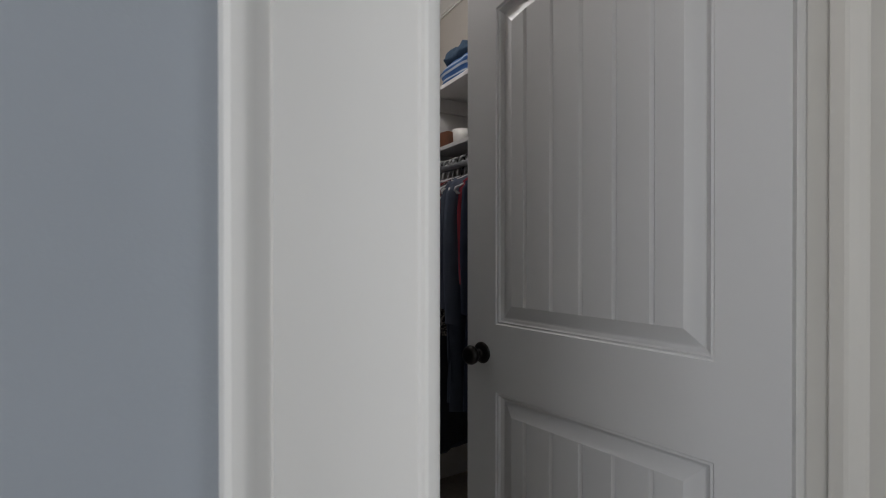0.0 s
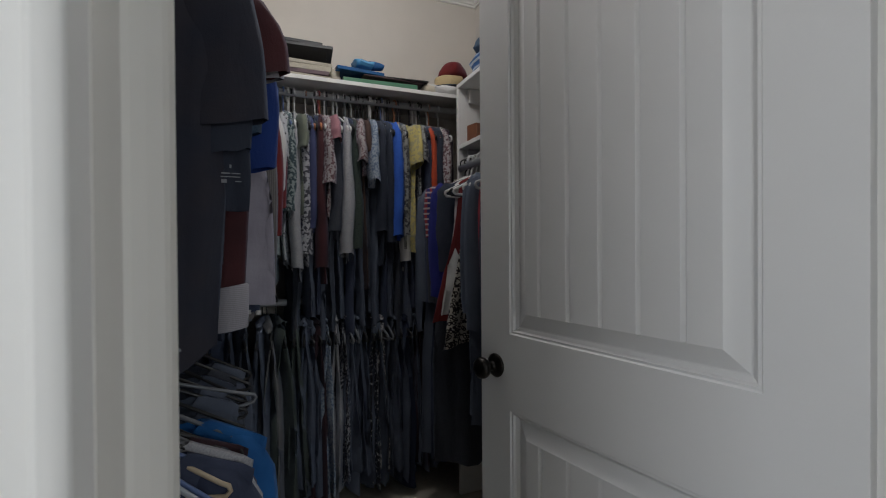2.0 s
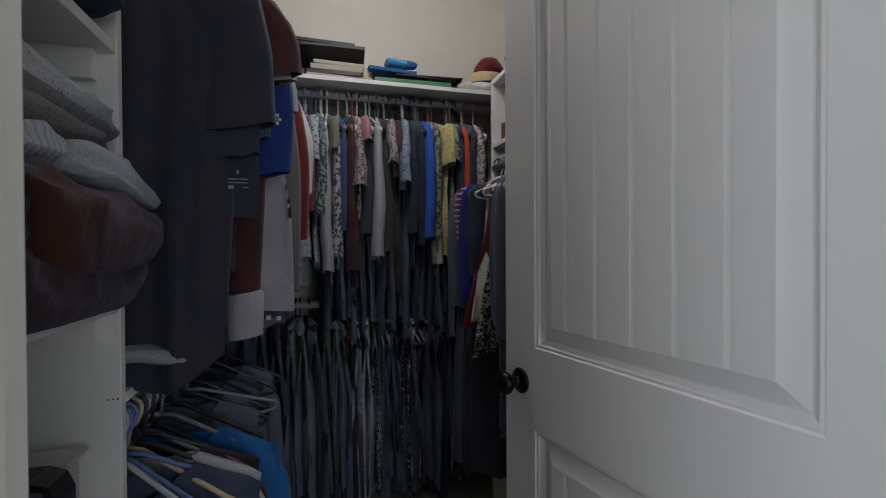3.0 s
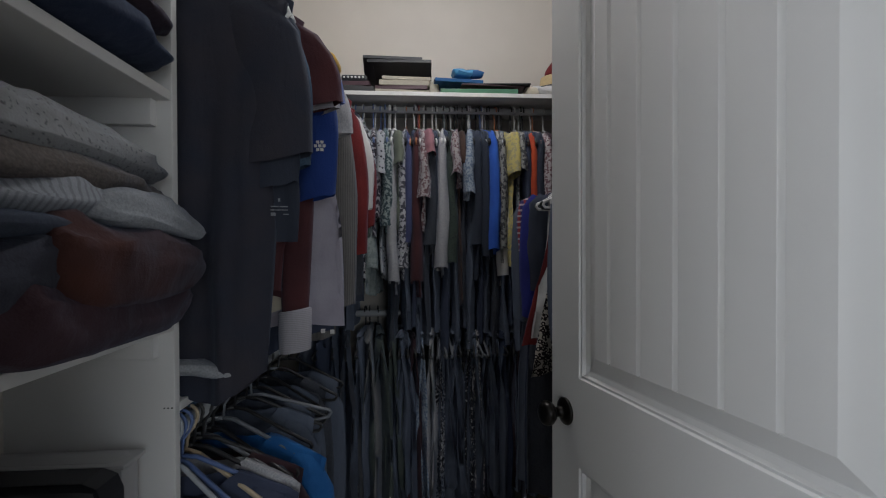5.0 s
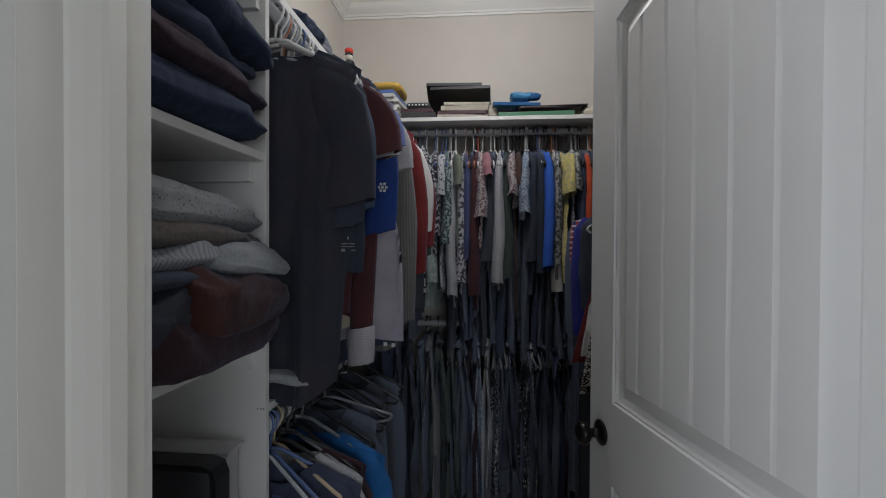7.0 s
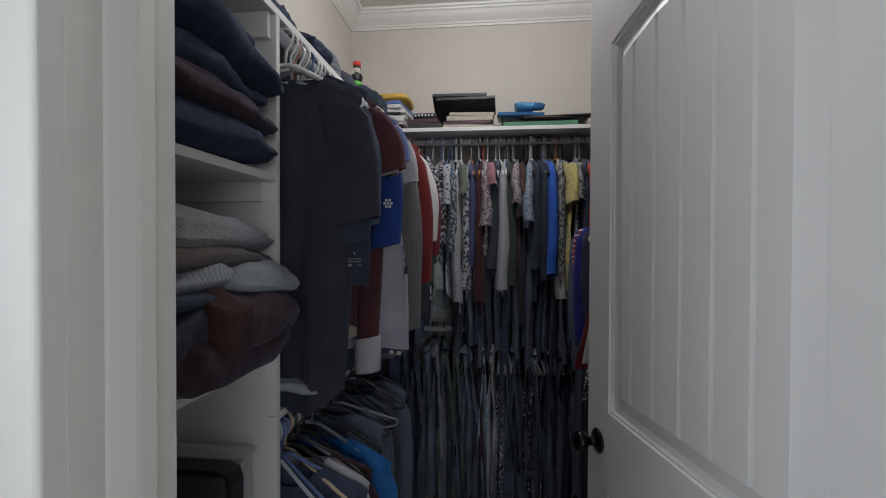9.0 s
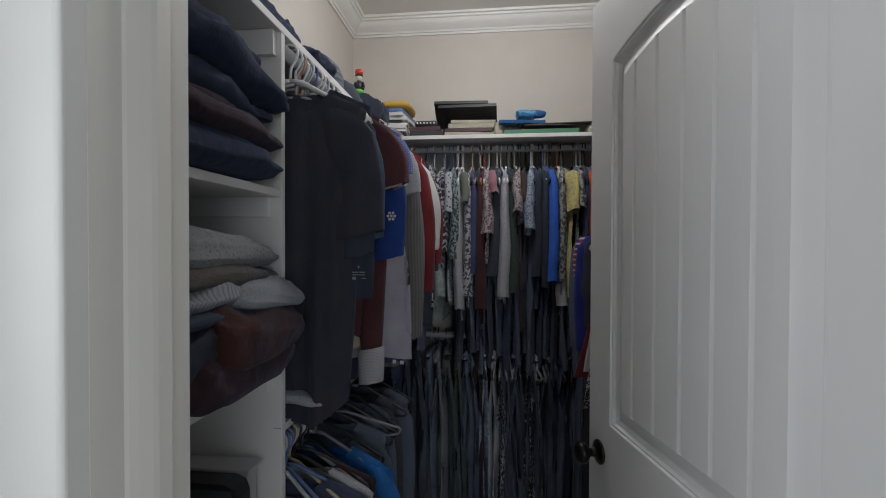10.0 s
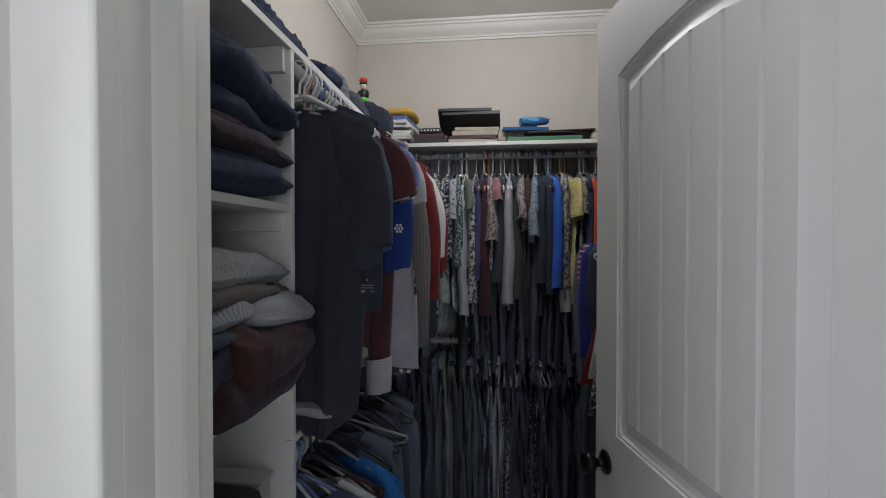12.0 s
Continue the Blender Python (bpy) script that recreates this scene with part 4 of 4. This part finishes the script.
# ---- unseen fixture body, added round the closet's ceiling lamp ----
fix = tagged(new("ceiling_light"), "assumed flush round closet ceiling light, out of view", "ceiling light")
fix.matrix_world = pose(0.48, 1.5, CEILING)
part("base", lathe(bmesh.new(), [(0.16, 0.0), (0.165, -0.01), (0.16, -0.04), (0.14, -0.06), (0.05, -0.065)], Matrix.Identity(4)), TRIM, fix, smooth=True)


# ---- folded clothes ----
def signed_pow(v, e):
    return math.copysign(abs(v) ** e, v)


def lump(cx, cy, cz, rx, ry, rz, seed, e1=0.45, e2=0.55, layers=0.0, rough=0.08, sag=0.0, droop=0.0, n=60, k=28):
    """A soft rounded slab of cloth with folded layers at its edge."""
    bm = bmesh.new()
    rings = []
    for j in range(1, k):
        ph = -math.pi / 2 + math.pi * j / k
        ring = []
        for i in range(n):
            t = 2 * math.pi * i / n
            c, s = signed_pow(math.cos(t), e1), signed_pow(math.sin(t), e1)
            pc, ps = abs(math.cos(ph)) ** e2, signed_pow(math.sin(ph), 0.8)
            crease = 1 - 0.045 * math.cos(2 * math.pi * layers * (ps * 0.5 + 0.5)) if layers else 1.0
            x, y, z = rx * c * pc * crease, ry * s * pc * crease, rz * ps
            q = Vector((x * 7 + seed, y * 7, z * 9 + seed))
            d = noise.noise(q) * rough + 0.5 * rough * noise.noise(q * 2.7) + 0.35 * rough * (1 - abs(noise.noise(q * 1.6 + Vector((3, 1, 2))))) ** 4
            z += rz * d * 1.6 * (0.25 if ps < -0.6 else 1.0)
            x, y = x * (1 + 0.5 * d), y * (1 + 0.35 * d)
            z -= sag * max(0.0, (x / rx - 0.55)) * rz
            if droop:
                tip = max(0.0, 0.5 * (x / rx + y / ry) + 0.15) ** 2
                z = z * (1 - 0.38 * min(1.0, tip)) - droop * tip
            w = 1 - abs(noise.noise(Vector((x * 13 + seed, y * 9 + z * 16, z * 30 - seed))))
            crest = rough * 0.022 * w ** 6 * (0.4 if ps < -0.6 else 1.0)
            ring.append(bm.verts.new((cx + x + crest * c, cy + y, cz + z + crest)))
        rings.append(ring)
    for a, b in zip(rings, rings[1:]):
        for i in range(n):
            bm.faces.new((a[i], a[(i + 1) % n], b[(i + 1) % n], b[i]))
    bm.faces.new(list(reversed(rings[0])))
    bm.faces.new(rings[-1])
    return bm


def folded(name, label, mat, x0, x1, y0, y1, z0, z1, group="", category="folded clothes", **kw):
    bm = lump((x0 + x1) / 2, (y0 + y1) / 2, (z0 + z1) / 2, (x1 - x0) / 2, (y1 - y0) / 2, (z1 - z0) / 2 * 1.06, rng.uniform(0, 50), **kw)
    ob = tagged(finish(name, bm, mat, None, True), label, category, group)
    if (x1 - x0) > 0.25 and (z1 - z0) > 0.07:
        d = y1 - y0
        part("folded_sleeve", lump(x1 - 0.10, y0 + d * rng.uniform(0.35, 0.6), z1 - 0.028, 0.07, d * 0.3, 0.018, rng.uniform(0, 50), rough=0.25, e2=0.8, n=36, k=14), mat, ob, smooth=True)
    return ob


STACK = "folded clothes in the shelf tower"
folded("folded_sweater", "thick folded navy sweater on the shelf", DKNAVY, -0.36, -0.042, 0.42, 0.922, 1.5915, 1.686, STACK, e2=0.5, rough=0.22, sag=0.2, droop=0.008)
folded("folded_sweater", "folded dark maroon sweater in the pile", DKMAROON, -0.35, -0.036, 0.43, 0.925, 1.668, 1.744, STACK, e2=0.55, rough=0.26, sag=0.3, droop=0.018)
folded("folded_shirt", "folded blue denim shirt in the pile", NAVY, -0.35, -0.058, 0.45, 0.895, 1.722, 1.79, STACK, e2=0.8, layers=0.5, rough=0.28, droop=0.02)
folded("folded_sweatshirt", "thick folded dark navy sweatshirt topping the pile", DKNAVY, -0.36, -0.030, 0.47, 0.934, 1.772, 1.882, STACK, e2=0.7, rough=0.28, sag=0.4, droop=0.045)
folded("rolled_socks", "small rolled grey socks on the shelf edge", LTGREY, -0.13, -0.075, 0.44, 0.50, 1.5915, 1.632, STACK)
folded("folded_blanket", "bulging folded dark brown fleece over the shelf edge", DKMAROON, -0.36, -0.012, 0.52, 0.925, 1.159, 1.262, STACK, e2=0.4, rough=0.3, sag=0.5)
folded("folded_sweatshirt", "bulging folded rust red fleece in the pile", RUST, -0.27, 0.004, 0.60, 0.930, 1.215, 1.330, STACK, e2=0.42, rough=0.3, sag=0.7, droop=0.012)
folded("folded_sweater", "dark brown sweater folded beside the rust fleece", BLACKBROWN, -0.36, -0.03, 0.44, 0.74, 1.215, 1.325, STACK, e2=0.45, rough=0.3, sag=0.3)
folded("folded_sweater", "folded charcoal wool sweater in the pile", BLACK, -0.35, -0.03, 0.38, 0.915, 1.305, 1.345, STACK, rough=0.2, droop=0.008)
folded("folded_sweater", "folded light grey ribbed sweater in the pile", GREYKNIT, -0.35, -0.045, 0.38, 0.915, 1.328, 1.388, STACK, e2=0.5, rough=0.35, sag=0.4, droop=0.008)
folded("folded_scarf", "soft light grey sleeve lying over the pile", GREYSOFT, -0.15, -0.004, 0.66, 0.938, 1.328, 1.388, STACK, e2=0.4, rough=0.25, sag=0.5, droop=0.034)
folded("folded_sweater", "folded taupe wool sweater in the pile", TAUPE, -0.35, -0.042, 0.39, 0.918, 1.368, 1.425, STACK, e2=0.42, rough=0.3, droop=0.014)
folded("folded_sweater", "folded speckled grey wool sweater topping the pile", SPECKLE, -0.35, -0.052, 0.47, 0.91, 1.405, 1.482, STACK, e2=0.42, rough=0.3, sag=0.3, droop=0.02)
folded("rolled_cloth", "small rolled slate blue cloth beside the pile", TEAL, -0.16, -0.055, 0.385, 0.50, 1.160, 1.215, STACK)
folded("rolled_cloth", "small rolled charcoal cloth beside the pile", CHARCOAL, -0.17, -0.06, 0.385, 0.49, 1.21, 1.29, STACK)

# black case and pale tote in the tower's lower bay
tote = tagged(new("storage_tote"), "pale grey plastic storage tote behind a black case", "storage box")
PALEPLASTIC = plastic("pale grey plastic tub", (0.40, 0.40, 0.41), 0.35)
part("tub", boxes((-0.36, -0.112, 0.845, 0.905, 0.601, 0.942), bevel=0.026), PALEPLASTIC, tote, smooth="angle")
part("rim", boxes((-0.362, -0.109, 0.842, 0.908, 0.925, 0.934), bevel=0.004), PALEPLASTIC, tote, smooth="angle")
case = tagged(new("carry_case"), "black rounded hard carry case standing on the shelf", "case")
CASEBLACK = plastic("black textured plastic", (0.02, 0.021, 0.025), 0.45)
GREYPLASTIC = plastic("dark grey plastic", (0.055, 0.058, 0.065), 0.35)
part("shell", boxes((-0.355, -0.078, 0.73, 0.80, 0.601, 0.955), bevel=0.032), CASEBLACK, case, smooth="angle")
part("seam_rib", boxes((-0.357, -0.076, 0.759, 0.771, 0.605, 0.957), bevel=0.03), CASEBLACK, case)
part("latch", boxes((-0.24, -0.19, 0.722, 0.731, 0.86, 0.895), bevel=0.003), GREYPLASTIC, case, "grey plastic latch")

# on the low side shelf
folded("folded_sweater", "black sweater folded on the low shelf", BLACK, -0.33, -0.08, 0.97, 1.20, 1.0, 1.048, rough=0.25)
folded("folded_shirt", "folded light grey shirt over a black sweater", GREYSOFT, -0.31, 0.012, 0.958, 1.045, 1.044, 1.074, e2=0.5, rough=0.2, sag=2.6)
folded("folded_sweater", "dark crumpled sweater on the low shelf", BLACK, -0.33, -0.10, 1.21, 1.5, 1.0, 1.07, rough=0.3)

# ---- on the side shelf ----
DENIM = fabric("deep indigo denim", (0.022, 0.030, 0.062), (0.014, 0.020, 0.044), "heather")
folded("folded_jeans", "folded dark blue jeans on the high shelf", DENIM, -0.34, -0.12, 0.80, 1.12, 2.0, 2.08, layers=1.5, rough=0.25)
folded("folded_jacket", "crumpled dark navy jacket on the high shelf", DKNAVY, -0.35, -0.16, 0.98, 1.27, 2.0, 2.15, rough=0.5, e2=0.8)
folded("folded_jeans", "navy jeans with a leg trailing over the shelf", DENIM, -0.25, -0.085, 1.14, 1.36, 2.0, 2.055, e2=0.8, rough=0.4, sag=0.8)


def cap(label, mat, at, r, h, brim=True, brim_mat=None, knit=False):
    th = tagged(new("hat"), label, "hat")
    th.matrix_world = pose(*at)
    prof = [(r, 0.0), (r * 1.03, h * 0.25), (r * 0.97, h * 0.55), (r * 0.78, h * 0.82), (r * 0.45, h * 0.96), (0.004, h)]
    bm = lathe(bmesh.new(), prof, Matrix.Identity(4), 28)
    for v in bm.verts:
        v.co += Vector((wobble(v.co, 0.02, 14, r * 90), wobble(v.co, 0.02, 14, 7), wobble(v.co, 0.014, 12, 3)))
        v.co.z = max(v.co.z, 0.0)
    part("crown", bm, mat, th, smooth=True)
    if brim:
        bm = lathe(bmesh.new(), [(r * 0.9, 0.010), (r * 1.3, 0.004), (r * 1.55, 0.006), (r * 1.55, 0.011), (r * 1.3, 0.010), (r * 0.9, 0.016)], Matrix.Identity(4), 32)
        part("brim", bm, brim_mat or mat, th, smooth=True)
    return th


KNITGREY = fabric("grey blue knit", (0.15, 0.16, 0.18), (0.08, 0.085, 0.10), "stripe", 13)
cap("slouchy grey checked knit cap on the high shelf", KNITGREY, (-0.20, 1.50, 2.0), 0.085, 0.15, brim=False)
cap("black knit cap on the high shelf", CHARCOAL, (-0.17, 1.645, 2.0), 0.07, 0.115, brim=False)
cap("black felt cap on the high shelf", BLACK, (-0.16, 1.76, 2.0), 0.058, 0.09, brim=False)
folded("cloth_bag", "soft black cloth bag with a pointed corner", BLACK, -0.28, -0.07, 1.96, 2.14, 2.0, 2.152, category="bag", rough=0.4)


def figurine(at):
    """A small standing figure, plain, in one mesh."""
    bm = bmesh.new()
    mats = []

    def turned(prof, m, mi, n=14):
        before = len(bm.faces)
        lathe(bm, prof, m, n)
        bm.faces.ensure_lookup_table()
        for f in bm.faces[before:]:
            f.material_index = mi
    turned([(0.018, 0), (0.02, 0.004), (0.016, 0.012), (0.013, 0.04), (0.017, 0.05)], pose(0, 0, 0.0), 1)
    turned([(0.02, 0.03), (0.027, 0.036), (0.024, 0.048), (0.016, 0.054)], pose(0, 0, 0), 2)
    turned([(0.015, 0.052), (0.019, 0.065), (0.018, 0.085), (0.011, 0.095)], pose(0, 0, 0), 0)
    turned([(0.008, 0.093), (0.0165, 0.102), (0.0175, 0.114), (0.014, 0.124)], pose(0, 0, 0), 1)
    turned([(0.0185, 0.116), (0.0195, 0.121), (0.018, 0.127)], pose(0, 0, 0), 0)
    turned([(0.0175, 0.126), (0.021, 0.137), (0.018, 0.148), (0.004, 0.154)], pose(0, 0, 0), 3)
    for sx in (-1, 1):
        before = len(bm.faces)
        tube(bm, [(sx * 0.018, 0, 0.088), (sx * 0.026, -0.003, 0.07), (sx * 0.022, -0.008, 0.052)], 0.006, 8)
        bm.faces.ensure_lookup_table()
        for f in bm.faces[before:]:
            f.material_index = 0
    ob = finish("figurine", bm, [CASEBLACK, plastic("cream enamel", (0.6, 0.57, 0.5)), plastic("bright green enamel", (0.12, 0.5, 0.06)), plastic("bright red enamel", (0.62, 0.04, 0.02))], None, True)
    ob.matrix_world = pose(*at)
    return tagged(ob, "small painted figurine with a red top and green waist", "figurine")


figurine((-0.205, 2.02, 2.155))

# ---- on the end shelf ----
PAPER = material("white paper", (0.62, 0.61, 0.59), 0.8, vary=0.1, scale=30)
BLUEPAPER = material("blue glossy cover", (0.10, 0.16, 0.38), 0.4, vary=0.2, scale=20)
KRAFT = material("yellow padded envelope paper", (0.55, 0.34, 0.06), 0.6, vary=0.15, scale=14, bump=0.3, bump_scale=60)
BLACKCARD = material("black card", (0.02, 0.02, 0.023), 0.5, vary=0.2, scale=14)
CREAMPAPER = material("cream page edges", (0.36, 0.33, 0.27), 0.8, vary=0.25, scale=80)
GREENCARD = material("green folder card", (0.07, 0.2, 0.12), 0.45, vary=0.15, scale=14)
DARKCARD = material("dark plum card", (0.07, 0.035, 0.045), 0.5, vary=0.3, scale=18)
BLUEFILM = material("shiny blue plastic film", (0.02, 0.09, 0.24), 0.22, vary=0.3, scale=25, bump=0.6, bump_scale=50)
SKYFILM = material("pale blue plastic film", (0.07, 0.26, 0.48), 0.2, vary=0.3, scale=25, bump=0.5, bump_scale=50)


def slab(name, label, category, mat, cx, cy, z0, w, d, h, rz=0, rx=0, ry=0, group=""):
    ob = finish(name, boxes((-w / 2, w / 2, -d / 2, d / 2, 0, h), bevel=min(0.002, h * 0.3)), mat)
    ob.matrix_world = pose(cx, cy, z0, rx, ry, rz)
    return tagged(ob, label, category, group)


z = 2.001
for k in range(9):
    h = rng.uniform(0.010, 0.024)
    m = (PAPER, DARKCARD, PAPER, PAPER, PAPER, BLACKCARD, PAPER, PAPER, BLUEPAPER)[k]
    word = "white" if m is PAPER else ("dark" if m is not BLUEPAPER else "blue")
    slab("magazine", word + " magazine in a loose stack on the shelf", "magazine", m, -0.105 + rng.uniform(-0.012, 0.012), 2.27, z, 0.20, 0.27, h, rng.uniform(-7, 7), group="magazines on the end shelf")
    z += h + 0.0008
env = folded("padded_envelope", "padded yellow envelope on the magazine stack", KRAFT, -0.22, 0.02, 2.14, 2.38, z, z + 0.05, category="envelope", e1=0.3, rough=0.12)
slab("notebook", "dark notebook lying on the shelf", "notebook", BLACKCARD, 0.105, 2.25, 2.001, 0.17, 0.24, 0.03, 4)
slab("notebook", "plum notebook on the pile", "notebook", DARKCARD, 0.11, 2.245, 2.0318, 0.16, 0.22, 0.02, -5)
belt = tagged(new("studded_belt"), "black belt with pale studs coiled on a notebook", "belt")
part("strap", boxes((0.05, 0.17, 2.14, 2.24, 2.0525, 2.085), bevel=0.012), CASEBLACK, belt)
for k in range(6):
    part("stud", lathe(bmesh.new(), [(0.005, 0), (0.005, 0.002), (0.002, 0.004)], pose(0.065 + 0.017 * k, 2.139, 2.07, 90), 8), HANGER_MATS["white"], belt)
z = 2.001
for k in range(4):
    h = (0.022, 0.018, 0.024, 0.016)[k]
    slab("book", "cream-paged book lying under the black frames", "book", (CREAMPAPER, DARKCARD, CREAMPAPER, CREAMPAPER)[k], 0.325 + 0.006 * k, 2.27, z, 0.25 - 0.008 * k, 0.24, h, (2, -3, 1, 3)[k], group="books on the end shelf")
    z += h + 0.0008


def picture_frame(cx, cy, z0, w, d, rx, rz):
    th = tagged(new("picture_frame"), "black picture frame lying tilted on books", "picture frame", "black frames on the end shelf")
    th.matrix_world = pose(cx, cy, z0, rx, 0, rz)
    b, h = 0.025, 0.016
    part("frame", boxes((-w / 2, w / 2, -d / 2, -d / 2 + b, 0, h), (-w / 2, w / 2, d / 2 - b, d / 2, 0, h), (-w / 2, -w / 2 + b, -d / 2 + b, d / 2 - b, 0, h), (w / 2 - b, w / 2, -d / 2 + b, d / 2 - b, 0, h)), CASEBLACK, th)
    part("backing", boxes((-w / 2 + b, w / 2 - b, -d / 2 + b, d / 2 - b, 0.003, 0.008)), BLACKCARD, th)
    return th


picture_frame(0.32, 2.28, z + 0.034, 0.30, 0.24, -17, -2)
picture_frame(0.28, 2.31, z + 0.060, 0.28, 0.24, -18, 2)
slab("paper_sheet", "white sheet on the upper black frame", "paper", PAPER, 0.31, 2.31, z + 0.078, 0.18, 0.20, 0.003, 4, -18)
folded("plastic_bag", "crumpled pale brown paper bag beside the books", CREAMPAPER, 0.455, 0.50, 2.16, 2.26, 2.0, 2.075, category="bag", rough=0.4)
slab("folder", "green card folder on the shelf", "folder", GREENCARD, 0.69, 2.24, 2.001, 0.36, 0.24, 0.027, -2, 3)
slab("folder", "dark plum folder on the green folder", "folder", DARKCARD, 0.75, 2.25, 2.044, 0.30, 0.22, 0.006, 3)
slab("folder", "grey folder with a worn edge", "folder", BLACKCARD, 0.79, 2.25, 2.0515, 0.30, 0.22, 0.006, -4)
slab("folder", "glossy blue folder on the pile", "folder", BLUEFILM, 0.585, 2.24, 2.0585, 0.23, 0.2, 0.016, 6, 0)
folded("plastic_bag", "shiny blue crumpled plastic bag on the folders", SKYFILM, 0.575, 0.66, 2.15, 2.27, 2.088, 2.122, category="bag", rough=0.5)
folded("ribbon_roll", "dark blue rolled plastic sleeve", BLUEFILM, 0.60, 0.71, 2.16, 2.2, 2.092, 2.122, category="roll", rough=0.2)
folded("slipper", "tan cloth slipper on the shelf", CREAM, 0.92, 0.985, 2.14, 2.26, 2.0, 2.045, category="slipper", rough=0.2)
STRAW = material("tan woven straw", (0.42, 0.32, 0.17), 0.8, vary=0.25, scale=120, bump=0.6, bump_scale=180)
cap("tan straw hat with a dark brim on the end shelf", STRAW, (1.09, 2.25, 2.045), 0.085, 0.10, brim_mat=CHARCOAL)
cap("red and white cap resting on the straw hat", RED, (1.12, 2.27, 2.14), 0.07, 0.085, brim=False)
folded("white_cloth", "crumpled white cloth under the straw hat", WHITE, 0.96, 1.2, 2.13, 2.34, 2.0, 2.05, category="cloth", rough=0.5)

# ---- on the tower ----
BLUEPRINT = fabric("blue and white printed cotton", (0.03, 0.09, 0.24), (0.4, 0.45, 0.52), "plaid", 11, (0.05, 0.12, 0.3))
folded("folded_towel", "folded blue printed towel on the tower", BLUEPRINT, 1.06, 1.32, 1.66, 1.955, 2.0, 2.12, layers=2.5, rough=0.16)
folded("folded_towel", "folded slate blue towel topping the pile", TEAL, 1.08, 1.32, 1.68, 1.945, 2.11, 2.21, layers=1.5, rough=0.3)
BROWNBOX = material("brown leather", (0.16, 0.06, 0.03), 0.55, vary=0.3, scale=30, bump=0.2)
slab("small_box", "small brown leather box on the tower shelf", "box", BROWNBOX, 1.065, 1.87, 1.710, 0.055, 0.07, 0.075, 12)
mug = tagged(new("mug"), "plain white ceramic mug on the tower shelf", "mug")
mug.matrix_world = pose(1.125, 1.83, 1.7095)
CERAMIC = material("white glazed ceramic", (0.72, 0.71, 0.69), 0.2, vary=0.03)
part("bowl", lathe(bmesh.new(), [(0.032, 0), (0.042, 0.006), (0.046, 0.05), (0.047, 0.085), (0.043, 0.085), (0.041, 0.05), (0.036, 0.01)], Matrix.Identity(4)), CERAMIC, mug, smooth=True)
part("handle", tube(bmesh.new(), [(0.045, 0, 0.07), (0.066, 0, 0.066), (0.07, 0, 0.045), (0.062, 0, 0.026), (0.045, 0, 0.02)], 0.005, 8), CERAMIC, mug, smooth=True)
GLASS = material("pale green glass", (0.5, 0.62, 0.6), 0.08, vary=0.05)
jar = tagged(new("glass_jar"), "pale green glass jar on the tower shelf", "jar")
jar.matrix_world = pose(1.19, 1.74, 1.7095)
part("jar_body", lathe(bmesh.new(), [(0.04, 0), (0.045, 0.006), (0.045, 0.09), (0.035, 0.105)], Matrix.Identity(4)), GLASS, jar, smooth=True)
part("lid", lathe(bmesh.new(), [(0.037, 0.1055), (0.038, 0.11), (0.038, 0.125), (0.034, 0.128)], Matrix.Identity(4)), HANGER_MATS["grey"], jar, smooth=True)

# ---- two unseen windows added round the window lamps, skirting ----
def window(name, m):
    win = tagged(new(name), "unseen white framed window, added round a fill light", "window", kind="structure")
    win.matrix_world = m
    for n_, d in (("frame_jamb", (-0.70, -0.65, -0.08, 0.01, 0.9, 2.2)), ("frame_jamb", (0.65, 0.70, -0.08, 0.01, 0.9, 2.2)), ("frame_head", (-0.65, 0.65, -0.08, 0.01, 2.15, 2.2)), ("window_sill", (-0.75, 0.75, -0.08, 0.05, 0.87, 0.899)), ("mullion", (-0.02, 0.02, -0.07, -0.05, 0.9, 2.15))):
        part(n_, boxes(d, bevel=0.002), TRIM, win)


# unseen fixture body, added to the bedroom fill lamp
rl = tagged(new("ceiling_light"), "unseen bedroom ceiling light, added to light the door", "ceiling light")
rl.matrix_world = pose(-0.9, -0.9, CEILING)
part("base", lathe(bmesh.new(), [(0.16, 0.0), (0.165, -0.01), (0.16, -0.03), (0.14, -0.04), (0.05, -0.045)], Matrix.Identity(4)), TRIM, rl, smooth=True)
window("unseen_window_1", pose(1.45, RS, 0))
window("unseen_window_2", pose(RW, -1.25, 0, 0, 0, -90))
structure("baseboard_room", boxes((RW, JL - 0.116, Y0 - 0.016, Y0 - 0.0005, FLOOR, FLOOR + 0.13), (JR + 0.118, RE, Y0 - 0.016, Y0 - 0.0005, FLOOR, FLOOR + 0.13)), TRIM, "white painted skirting board in the bedroom", "baseboard")

for x in (-0.094, -0.087, -0.080):
    part("peg_hole", lathe(bmesh.new(), [(0.0016, 0), (0.0016, 0.0006)], pose(x, 0.9368, 0.995, 90), 8), BLACKCARD, cubby)
